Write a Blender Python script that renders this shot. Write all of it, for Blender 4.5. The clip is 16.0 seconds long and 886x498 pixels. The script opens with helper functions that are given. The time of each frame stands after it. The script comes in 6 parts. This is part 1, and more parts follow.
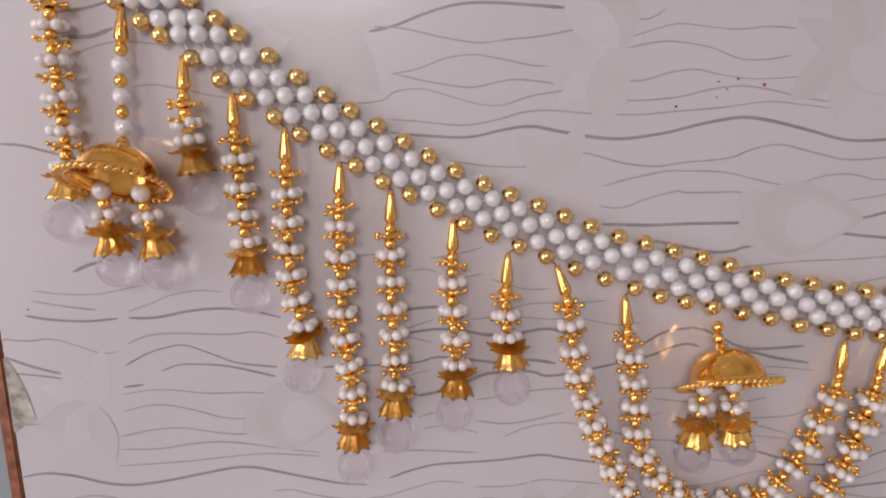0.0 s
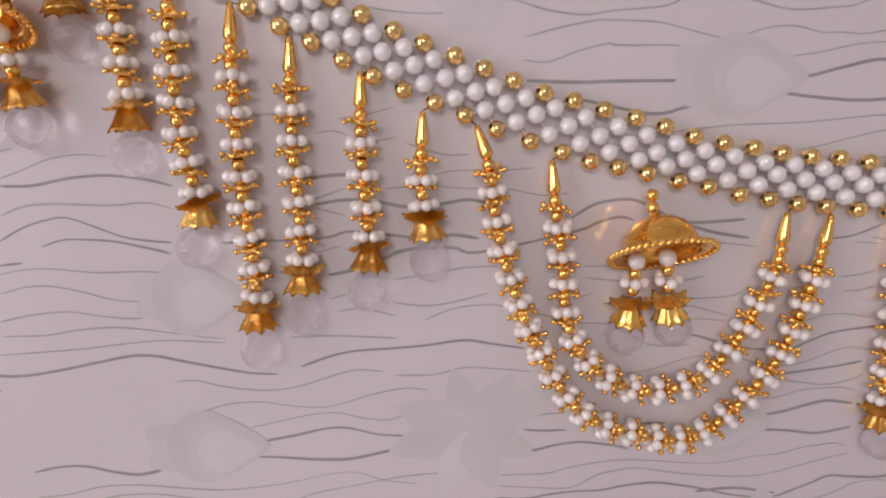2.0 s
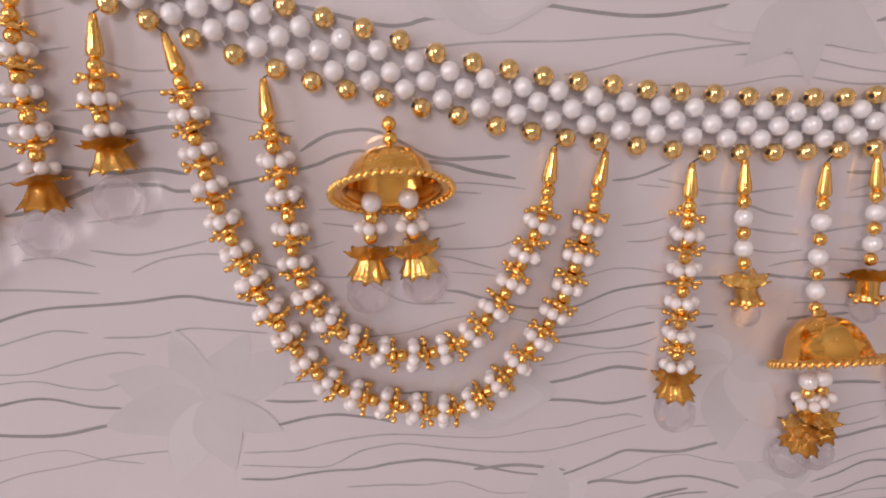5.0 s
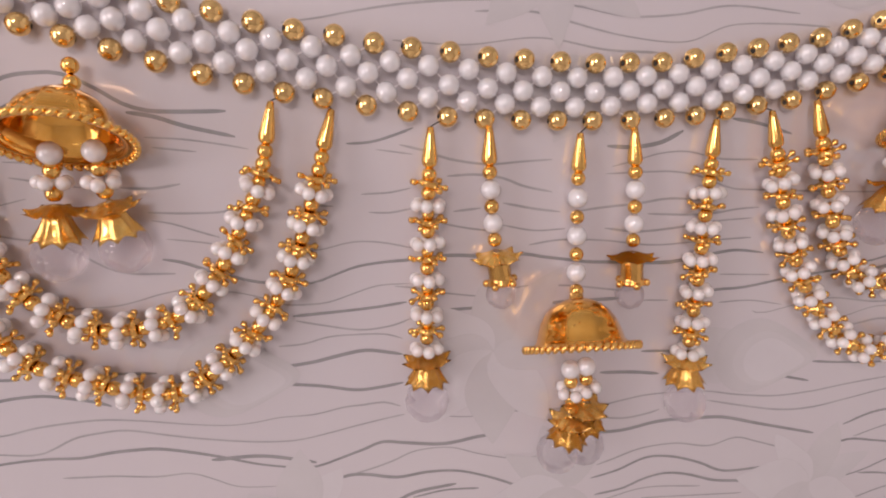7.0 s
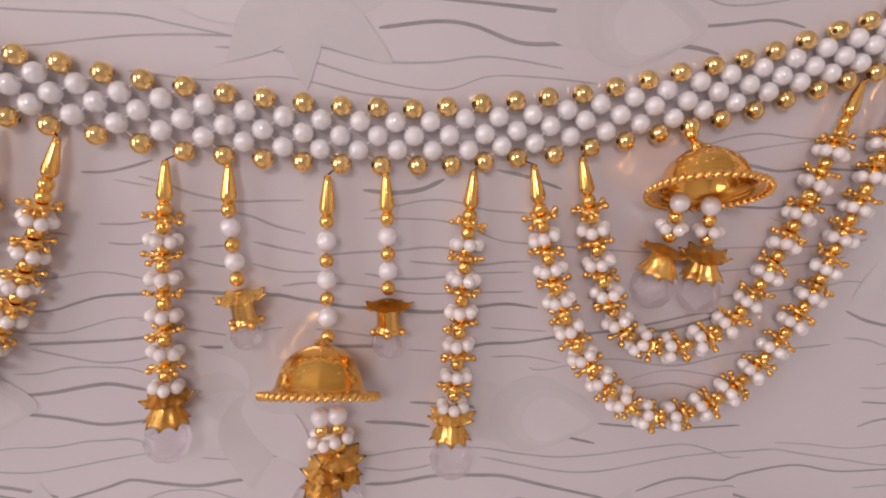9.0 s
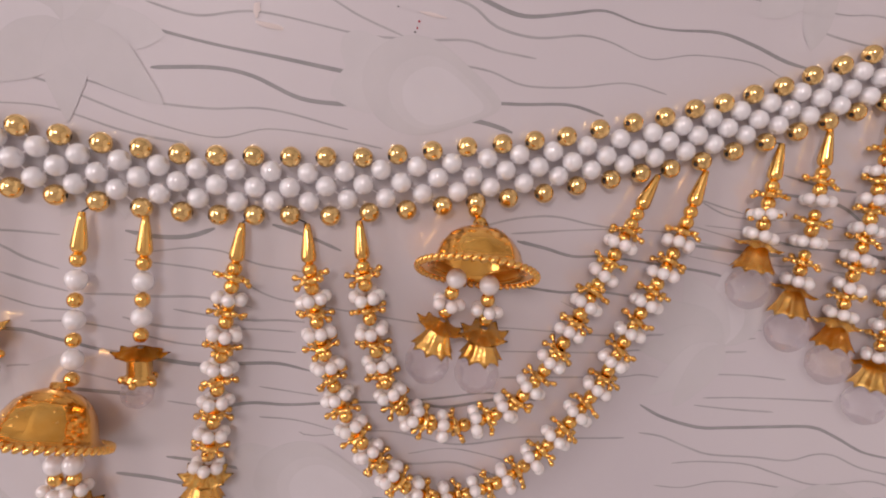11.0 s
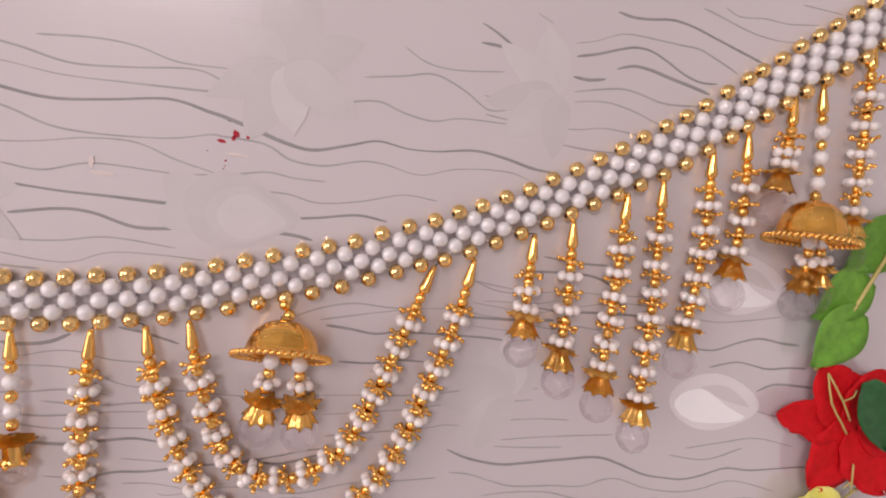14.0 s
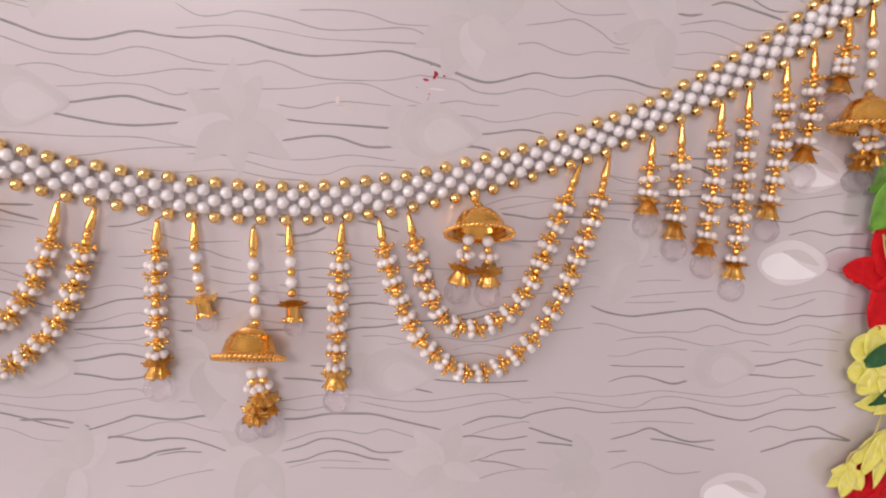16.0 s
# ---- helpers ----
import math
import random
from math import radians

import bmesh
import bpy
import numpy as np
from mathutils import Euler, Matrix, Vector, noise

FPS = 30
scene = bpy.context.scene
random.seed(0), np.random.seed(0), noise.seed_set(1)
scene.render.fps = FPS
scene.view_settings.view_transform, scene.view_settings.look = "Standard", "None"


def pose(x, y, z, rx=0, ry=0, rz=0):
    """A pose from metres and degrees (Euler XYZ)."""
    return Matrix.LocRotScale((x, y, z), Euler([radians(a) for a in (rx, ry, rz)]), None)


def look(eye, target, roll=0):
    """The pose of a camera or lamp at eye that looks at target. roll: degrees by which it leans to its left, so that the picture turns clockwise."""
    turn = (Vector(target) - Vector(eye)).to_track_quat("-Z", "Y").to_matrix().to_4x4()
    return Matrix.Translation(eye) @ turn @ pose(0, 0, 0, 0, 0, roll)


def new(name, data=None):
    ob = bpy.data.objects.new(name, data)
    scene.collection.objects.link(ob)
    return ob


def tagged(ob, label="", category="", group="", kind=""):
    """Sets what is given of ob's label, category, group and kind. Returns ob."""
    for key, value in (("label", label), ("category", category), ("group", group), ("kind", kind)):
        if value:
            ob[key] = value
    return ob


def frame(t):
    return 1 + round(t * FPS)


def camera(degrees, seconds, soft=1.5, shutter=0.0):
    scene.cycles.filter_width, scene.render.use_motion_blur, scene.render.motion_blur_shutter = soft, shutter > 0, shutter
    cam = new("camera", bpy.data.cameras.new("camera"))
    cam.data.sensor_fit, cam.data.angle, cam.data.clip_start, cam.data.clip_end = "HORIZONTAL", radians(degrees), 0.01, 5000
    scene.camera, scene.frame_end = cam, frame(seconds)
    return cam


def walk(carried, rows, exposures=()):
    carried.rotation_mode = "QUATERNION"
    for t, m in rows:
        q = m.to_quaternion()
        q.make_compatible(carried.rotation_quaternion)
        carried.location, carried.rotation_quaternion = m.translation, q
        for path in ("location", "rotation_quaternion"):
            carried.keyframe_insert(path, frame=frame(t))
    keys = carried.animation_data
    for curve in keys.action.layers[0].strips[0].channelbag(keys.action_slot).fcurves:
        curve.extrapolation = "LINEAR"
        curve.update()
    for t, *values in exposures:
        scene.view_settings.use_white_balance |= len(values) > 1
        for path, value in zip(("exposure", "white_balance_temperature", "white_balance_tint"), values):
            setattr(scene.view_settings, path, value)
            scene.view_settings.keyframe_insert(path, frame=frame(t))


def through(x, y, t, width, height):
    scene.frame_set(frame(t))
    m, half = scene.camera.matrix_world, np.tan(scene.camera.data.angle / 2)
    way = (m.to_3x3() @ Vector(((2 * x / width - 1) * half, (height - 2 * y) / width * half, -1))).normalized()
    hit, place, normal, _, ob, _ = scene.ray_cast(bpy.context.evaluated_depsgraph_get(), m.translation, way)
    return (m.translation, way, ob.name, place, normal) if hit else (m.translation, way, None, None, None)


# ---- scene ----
Z0 = 1.45  # height of the garland's middle above the floor

EXPOSURES = [(0, -0.86, 6550, 16), (3, -0.75, 6750, 19), (7, -0.66, 6850, 22), (13, -0.54, 6900, 22), (16, -0.38, 6850, 20)]
cam = camera(72.0, 16.0, soft=1.95)
PATH = [
    (0, pose(-0.3204, -0.2836, Z0 + 0.1085, 79.03, 0.45, -1.64)),
    (0.5, pose(-0.3124, -0.2756, Z0 + 0.0919, 78.19, 0.04, -2.03)),
    (1, pose(-0.3050, -0.2709, Z0 + 0.0819, 77.75, 0.46, -2.31)),
    (1.5, pose(-0.3002, -0.2684, Z0 + 0.0693, 76.85, 0.66, -2.83)),
    (2, pose(-0.2895, -0.2700, Z0 + 0.0552, 76.57, 0.35, -3.40)),
    (2.5, pose(-0.2812, -0.2654, Z0 + 0.0497, 76.31, -0.11, -4.06)),
    (3, pose(-0.2578, -0.2642, Z0 + 0.0490, 76.30, -0.03, -4.60)),
    (3.2, pose(-0.2512, -0.2631, Z0 + 0.0407, 75.85, -0.55, -4.46)),
    (5.3, pose(-0.1690, -0.2393, Z0 + 0.0302, 74.69, -0.51, -6.19)),
    (5.5, pose(-0.1584, -0.2391, Z0 + 0.0324, 75.18, -0.35, -6.87)),
    (6, pose(-0.1271, -0.2372, Z0 + 0.0338, 74.93, -0.20, -7.71)),
    (6.5, pose(-0.1033, -0.2348, Z0 + 0.0232, 74.23, -1.31, -8.09)),
    (7, pose(-0.0876, -0.2338, Z0 + 0.0145, 75.10, -2.97, -8.07)),
    (7.5, pose(-0.0753, -0.2351, Z0 + 0.0099, 75.59, -3.26, -7.47)),
    (8, pose(-0.0454, -0.2366, Z0 + 0.0127, 75.61, -3.99, -7.43)),
    (8.5, pose(-0.0129, -0.2386, Z0 + 0.0145, 76.16, -5.21, -6.82)),
    (8.7, pose(-0.0021, -0.2389, Z0 + 0.0217, 76.66, -5.75, -6.81)),
    (10.8, pose(0.0825, -0.2363, Z0 + 0.0417, 79.89, -11.56, -6.96)),
    (11, pose(0.0921, -0.2373, Z0 + 0.0526, 80.16, -12.77, -7.25)),
    (11.5, pose(0.1169, -0.2410, Z0 + 0.0616, 80.38, -13.35, -7.93)),
    (12, pose(0.1350, -0.2465, Z0 + 0.0767, 81.58, -14.27, -7.85)),
    (12.5, pose(0.1471, -0.2521, Z0 + 0.0882, 82.15, -13.96, -7.94)),
    (13, pose(0.1537, -0.2626, Z0 + 0.1026, 82.30, -11.86, -8.36)),
    (13.5, pose(0.1610, -0.2733, Z0 + 0.1064, 82.46, -11.30, -9.21)),
    (14, pose(0.1566, -0.3001, Z0 + 0.1081, 82.33, -9.64, -9.25)),
    (14.5, pose(0.1300, -0.3321, Z0 + 0.0964, 81.61, -8.96, -9.05)),
    (15, pose(0.1035, -0.3525, Z0 + 0.0875, 79.87, -7.48, -8.52)),
    (15.5, pose(0.0872, -0.3803, Z0 + 0.0793, 79.81, -6.14, -7.83)),
    (16, pose(0.0639, -0.4015, Z0 + 0.0686, 79.50, -5.77, -7.30)),
]
walk(cam, PATH, exposures=EXPOSURES)

# ---- light: a window in the side wall, an added high fill, bounce round an unseen pale room ----
world = bpy.data.worlds.new("world")
scene.world = world
world.use_nodes = True
wn = world.node_tree.nodes
sky = wn.new("ShaderNodeTexSky")
sky.sky_type = "NISHITA"
sky.sun_disc = False
sky.sun_elevation = radians(40)
sky.sun_rotation = radians(250)
wn["Background"].inputs[1].default_value = 0.1
world.node_tree.links.new(sky.outputs[0], wn["Background"].inputs[0])


def area_lamp(name, eye, target, w, h, power, colour):
    data = bpy.data.lights.new(name, "AREA")
    data.shape, data.size, data.size_y, data.energy, data.color = "RECTANGLE", w, h, power, colour
    ob = new(name, data)
    ob.matrix_world = look(eye, target)
    return ob


area_lamp("window_daylight", (-1.83, -1.02, 1.55), (0.4, -0.20, 1.45), 0.9, 1.6, 24, (0.96, 0.94, 0.98))
# Added fill from high front-left, out of view, where the pearl highlights point.
area_lamp("high_front_fill", (-0.85, -2.56, 2.50), (-0.2, 0.0, 1.45), 0.92, 0.56, 36, (1.0, 0.93, 0.90))

# ---- materials ----
def material(name, base, rough=0.5, metal=0.0, **more):
    m = bpy.data.materials.new(name)
    m.use_nodes = True
    b = m.node_tree.nodes["Principled BSDF"]
    b.inputs["Base Color"].default_value = (*base, 1)
    b.inputs["Roughness"].default_value = rough
    b.inputs["Metallic"].default_value = metal
    for key, value in more.items():
        b.inputs[key.replace("_", " ")].default_value = value
    return m


def vary(m, scale, low, high, detail=4.0, socket="Base Color", rough=0.55):
    """Noise between two colours (or two values) on one socket, in object space."""
    nt = m.node_tree
    b = nt.nodes["Principled BSDF"]
    co, no, ramp = nt.nodes.new("ShaderNodeTexCoord"), nt.nodes.new("ShaderNodeTexNoise"), nt.nodes.new("ShaderNodeValToRGB")
    no.inputs["Scale"].default_value, no.inputs["Detail"].default_value = scale, detail
    no.inputs["Roughness"].default_value = rough
    ramp.color_ramp.elements[0].position, ramp.color_ramp.elements[1].position = 0.3, 0.7
    low, high = [(v, v, v) if isinstance(v, float) else v for v in (low, high)]
    ramp.color_ramp.elements[0].color, ramp.color_ramp.elements[1].color = (*low, 1), (*high, 1)
    nt.links.new(co.outputs["Object"], no.inputs["Vector"])
    nt.links.new(no.outputs["Fac"], ramp.inputs["Fac"])
    nt.links.new(ramp.outputs["Color"], b.inputs[socket])
    return m


def relief(m, scale, strength, distance):
    nt = m.node_tree
    co, no, bump = nt.nodes.new("ShaderNodeTexCoord"), nt.nodes.new("ShaderNodeTexNoise"), nt.nodes.new("ShaderNodeBump")
    no.inputs["Scale"].default_value, no.inputs["Detail"].default_value = scale, 3.0
    bump.inputs["Strength"].default_value, bump.inputs["Distance"].default_value = strength, distance
    nt.links.new(co.outputs["Object"], no.inputs["Vector"])
    nt.links.new(no.outputs["Fac"], bump.inputs["Height"])
    nt.links.new(bump.outputs["Normal"], m.node_tree.nodes["Principled BSDF"].inputs["Normal"])
    return m


def piecewise(m, amount):
    """Each piece a little lighter or darker than the next."""
    nt = m.node_tree
    b = nt.nodes["Principled BSDF"]
    info, mix, ramp = nt.nodes.new("ShaderNodeObjectInfo"), nt.nodes.new("ShaderNodeHueSaturation"), nt.nodes.new("ShaderNodeMapRange")
    ramp.inputs["To Min"].default_value, ramp.inputs["To Max"].default_value = 1 - amount, 1 + amount
    mix.inputs["Color"].default_value = b.inputs["Base Color"].default_value
    if b.inputs["Base Color"].links:
        nt.links.new(b.inputs["Base Color"].links[0].from_socket, mix.inputs["Color"])
    nt.links.new(info.outputs["Random"], ramp.inputs["Value"])
    nt.links.new(ramp.outputs["Result"], mix.inputs["Value"])
    nt.links.new(mix.outputs["Color"], b.inputs["Base Color"])
    return m


GOLD = piecewise(relief(vary(material("polished_gold_plastic", (0.97, 0.57, 0.17), 0.14, 1.0), 900, 0.08, 0.20, socket="Roughness"), 700, 0.10, 0.0004), 0.10)
GOLD_EDGE = piecewise(relief(vary(material("bright_gold_bead", (0.94, 0.64, 0.27), 0.12, 1.0), 900, 0.07, 0.18, socket="Roughness"), 700, 0.10, 0.0004), 0.08)
GOLD_CAP = piecewise(relief(vary(material("stamped_gold_sheet", (0.95, 0.56, 0.13), 0.22, 0.85), 400, (0.95, 0.55, 0.13), (0.98, 0.66, 0.22)), 350, 0.4, 0.0006), 0.06)
GOLD_DOME = relief(vary(material("pressed_gold_dome", (0.96, 0.53, 0.12), 0.1, 1.0), 120, (0.92, 0.44, 0.08), (0.97, 0.54, 0.14)), 260, 0.12, 0.0006)
PEARL = piecewise(vary(material("pearl_plastic", (0.95, 0.93, 0.95), 0.3, 0.0, IOR=2.0, Coat_Weight=1.0, Coat_IOR=1.9, Coat_Roughness=0.06, Subsurface_Weight=0.2, Subsurface_Radius=(0.004, 0.0035, 0.0035), Subsurface_Scale=0.5), 500, (0.94, 0.925, 0.95), (0.98, 0.965, 0.985)), 0.03)
BEAD_PEARL = piecewise(material("small_milky_bead", (0.98, 0.93, 0.92), 0.3, 0.0, IOR=1.8, Coat_Weight=1.0, Coat_IOR=1.8, Coat_Roughness=0.06, Subsurface_Weight=0.25, Subsurface_Radius=(0.004, 0.003, 0.003), Subsurface_Scale=0.5), 0.06)


def translucent(m, through, clear):
    """Lets some light through the bead: scattered, and straight."""
    nt = m.node_tree
    b = nt.nodes["Principled BSDF"]
    mix, mix2 = nt.nodes.new("ShaderNodeMixShader"), nt.nodes.new("ShaderNodeMixShader")
    milk, glass = nt.nodes.new("ShaderNodeBsdfTranslucent"), nt.nodes.new("ShaderNodeBsdfTransparent")
    milk.inputs[0].default_value = (0.97, 0.91, 0.90, 1)
    mix.inputs[0].default_value, mix2.inputs[0].default_value = through, clear
    nt.links.new(b.outputs[0], mix.inputs[1])
    nt.links.new(milk.outputs[0], mix.inputs[2])
    nt.links.new(mix.outputs[0], mix2.inputs[1])
    nt.links.new(glass.outputs[0], mix2.inputs[2])
    nt.links.new(mix2.outputs[0], nt.nodes["Material Output"].inputs["Surface"])
    return m


translucent(PEARL, 0.10, 0.15)
translucent(BEAD_PEARL, 0.09, 0.12)
THREAD = translucent(material("clear_nylon_thread", (0.96, 0.94, 0.95), 0.2), 0.35, 0.15)
# Colour of the dark thread, and the shade painted into bead bores.
DARK = material("dark_thread_and_bore_shade", (0.03, 0.025, 0.02), 0.6)
GLOSS = dict(IOR=1.55, Coat_Weight=1.0, Coat_IOR=1.95, Coat_Roughness=0.08)  # the clear film over laminate and print
LAMINATE = relief(vary(material("printed_laminate", (0.605, 0.567, 0.594), 0.2, **GLOSS), 3.2, (0.585, 0.546, 0.579), (0.643, 0.607, 0.635), 6.0), 60, 0.015, 0.0006)
PRINT_LINE = vary(material("grey_print_line", (0.290, 0.283, 0.295), 0.2, **GLOSS), 60, (0.246, 0.246, 0.254), (0.333, 0.328, 0.337))
PRINT_THIN = vary(material("pale_print_line", (0.409, 0.395, 0.410), 0.2, **GLOSS), 60, (0.341, 0.334, 0.343), (0.449, 0.435, 0.451))
PRINT_PETAL = vary(material("faded_petal_print", (0.566, 0.546, 0.564), 0.2, **GLOSS), 40, (0.551, 0.531, 0.548), (0.595, 0.567, 0.589))
PRINT_PALE = vary(material("pale_petal_print", (0.585, 0.562, 0.584), 0.2, **GLOSS), 40, (0.570, 0.546, 0.569), (0.614, 0.587, 0.610))
PRINT_GLEAM = vary(material("light_petal_print", (0.624, 0.597, 0.625), 0.2, **GLOSS), 40, (0.609, 0.582, 0.610), (0.643, 0.617, 0.646))
PRINT_RIM = vary(material("petal_outline_print", (0.487, 0.466, 0.487), 0.2, **GLOSS), 80, (0.507, 0.486, 0.507), (0.585, 0.562, 0.584))
PEBBLE = vary(material("white_pebble_print", (0.85, 0.84, 0.88), 0.15, **GLOSS), 30, (0.90, 0.91, 0.96), (0.95, 0.95, 0.98))
PEBBLE_RIM = vary(material("lilac_pebble_print", (0.66, 0.63, 0.66), 0.15, **GLOSS), 30, (0.72, 0.69, 0.73), (0.78, 0.75, 0.78))
PEBBLE_SHADE = vary(material("grey_pebble_print", (0.56, 0.53, 0.54), 0.15, **GLOSS), 30, (0.62, 0.585, 0.60), (0.67, 0.635, 0.65))
LIPPING = relief(vary(material("brown_edge_lipping", (0.25, 0.08, 0.035), 0.4), 180, (0.16, 0.045, 0.02), (0.36, 0.13, 0.06)), 300, 0.3, 0.001)
CHIP = vary(material("scuffed_core", (0.52, 0.47, 0.40), 0.7), 160, (0.20, 0.18, 0.15), (0.62, 0.58, 0.52))
WALL = relief(vary(material("painted_plaster", (0.87, 0.84, 0.82), 0.8), 8, (0.85, 0.82, 0.80), (0.89, 0.86, 0.84)), 90, 0.15, 0.002)
GREY_WALL = vary(material("blue_grey_plaster", (0.30, 0.34, 0.37), 0.8), 12, (0.26, 0.30, 0.33), (0.34, 0.38, 0.41))
CEILING = vary(material("white_ceiling_paint", (0.78, 0.77, 0.75), 0.85), 6, (0.74, 0.73, 0.71), (0.8, 0.79, 0.77))
# Unseen floor, its tone lightened to throw more light back up.
FLOOR = vary(material("pale_bounce_floor", (0.58, 0.53, 0.48), 0.35), 14, (0.66, 0.62, 0.58), (0.76, 0.72, 0.68))
FRAME = material("window_frame_paint", (0.5, 0.45, 0.4), 0.4)
RED = relief(vary(material("red_cloth_petal", (0.62, 0.006, 0.010), 0.75, Specular_IOR_Level=0.25), 220, (0.56, 0.004, 0.008), (0.68, 0.009, 0.014)), 900, 0.3, 0.0004)
YELLOW = relief(vary(material("yellow_cloth_petal", (0.84, 0.80, 0.14), 0.65, Sheen_Weight=0.3, Specular_IOR_Level=0.3), 130, (0.78, 0.74, 0.08), (0.88, 0.85, 0.26)), 900, 0.3, 0.0004)
LEAF = piecewise(relief(vary(material("green_cloth_leaf", (0.10, 0.30, 0.03), 0.5), 160, (0.08, 0.24, 0.02), (0.14, 0.36, 0.04)), 600, 0.3, 0.0004), 0.2)
LEAF_DARK = piecewise(relief(vary(material("dark_green_cloth_leaf", (0.012, 0.11, 0.03), 0.45), 160, (0.008, 0.085, 0.02), (0.02, 0.14, 0.04)), 600, 0.3, 0.0004), 0.2)
STEM = vary(material("pale_plastic_stem", (0.55, 0.45, 0.14), 0.5), 120, (0.42, 0.36, 0.10), (0.62, 0.52, 0.2))
RED_SPOT = material("red_powder_stain", (0.42, 0.01, 0.03), 0.7)
DARK_SPOT = material("dark_speck", (0.05, 0.04, 0.05), 0.6)
GREEN_SPOT = material("green_glitter_speck", (0.02, 0.16, 0.10), 0.5)
SMUDGE = material("buff_smudge", (0.66, 0.58, 0.56), 0.5)


def clear_crystal():
    """Clear moulded acrylic, a little cloudy."""
    m = material("clear_acrylic", (0.99, 0.98, 0.99), 0.05, 0.0, IOR=1.42, Transmission_Weight=1.0)
    nt = m.node_tree
    mix, cloud = nt.nodes.new("ShaderNodeMixShader"), nt.nodes.new("ShaderNodeMixShader")
    clear, milk = nt.nodes.new("ShaderNodeBsdfTransparent"), nt.nodes.new("ShaderNodeBsdfTranslucent")
    clear.inputs[0].default_value, milk.inputs[0].default_value = (0.99, 0.98, 0.99, 1), (0.97, 0.95, 0.97, 1)
    mix.inputs[0].default_value, cloud.inputs[0].default_value = 0.32, 0.09
    nt.links.new(clear.outputs[0], mix.inputs[1])
    nt.links.new(nt.nodes["Principled BSDF"].outputs[0], mix.inputs[2])
    nt.links.new(mix.outputs[0], cloud.inputs[1])
    nt.links.new(milk.outputs[0], cloud.inputs[2])
    nt.links.new(cloud.outputs[0], nt.nodes["Material Output"].inputs["Surface"])
    return m


CRYSTAL = clear_crystal()


# ---- mesh helpers ----
def mesh_of(bm, name, mat, smooth=True):
    me = bpy.data.meshes.new(name)
    bmesh.ops.recalc_face_normals(bm, faces=bm.faces)
    for f in bm.faces:
        f.smooth = smooth
    bm.to_mesh(me)
    bm.free()
    me.materials.append(mat)
    return me


def part(name, data, parent, m=None, label=""):
    """One mesh object under a thing or a part."""
    ob = new(name, data)
    ob.parent = parent
    if m is not None:
        ob.matrix_basis = m
    return tagged(ob, label)


def thing(name, u, v, label, category, group="", h=0.0):
    ob = new(name)
    ob.empty_display_size = 0.01
    ob.matrix_basis = Matrix.Translation(place(u, v, h))
    return tagged(ob, label, category, group)


def place(u, v, h=0.0):
    """A point of the panel: u along it, v up from the garland's middle, h in front of it."""
    return Vector((u, -h, Z0 + v))


def along(p, d, roll=0.0):
    """A pose at p whose own z axis points along d."""
    q = d.normalized().to_track_quat("Z", "Y").to_matrix().to_4x4()
    return Matrix.Translation(p) @ q @ Matrix.Rotation(roll, 4, "Z")


def lathe(bm, profile, n, wobble=None):
    """A surface turned round z from (radius, z) pairs; wobble(k, angle) scales the radius."""
    rings = []
    for k, (r, z) in enumerate(profile):
        ring = []
        for i in range(n):
            a = 2 * math.pi * i / n
            s = r * (wobble(k, a) if wobble else 1)
            ring.append(bm.verts.new((s * math.cos(a), s * math.sin(a), z)))
        rings.append(ring)
    for a, b in zip(rings, rings[1:]):
        for i in range(n):
            bm.faces.new((a[i], a[(i + 1) % n], b[(i + 1) % n], b[i]))
    return rings


def ball(bm, r, at=(0, 0, 0), u=14, v=9):
    bmesh.ops.create_uvsphere(bm, u_segments=u, v_segments=v, radius=r, matrix=Matrix.Translation(at))


def bead_mesh(name, r, mat, hole=True, u=18, v=11):
    """A bead with a small dimple at each end of its bore; hole paints the bore's shade in."""
    bm = bmesh.new()
    prof = [(0.16 * r, -0.88 * r)]
    for k in range(v):
        a = -math.pi / 2 + 0.26 + (math.pi - 0.52) * k / (v - 1)
        prof.append((r * math.cos(a), r * math.sin(a)))
    prof.append((0.16 * r, 0.88 * r))
    rings = lathe(bm, prof, u)
    ends = [bm.faces.new(rings[0]), bm.faces.new(rings[-1])]
    if hole:
        for f in bm.faces:
            if f in ends or all(v in rings[0] or v in rings[1] for v in f.verts) or all(v in rings[-1] or v in rings[-2] for v in f.verts):
                f.material_index = 1
    me = mesh_of(bm, name, mat)
    if hole:
        me.materials.append(DARK)
    return me


def cone_mesh():
    bm = bmesh.new()
    prof = [(0.0007, 0.0), (0.0012, 0.0002), (0.0016, 0.003), (0.0022, 0.007), (0.0028, 0.0115), (0.0029, 0.0128), (0.0026, 0.0142), (0.0016, 0.0151), (0.0006, 0.0152)]
    rings = lathe(bm, prof, 20, lambda k, a: 1 + (0.05 * math.cos(10 * a) if 1 < k < 6 else 0))
    bm.faces.new(rings[0])
    bm.faces.new(rings[-1])
    return mesh_of(bm, "cone_cap", GOLD)


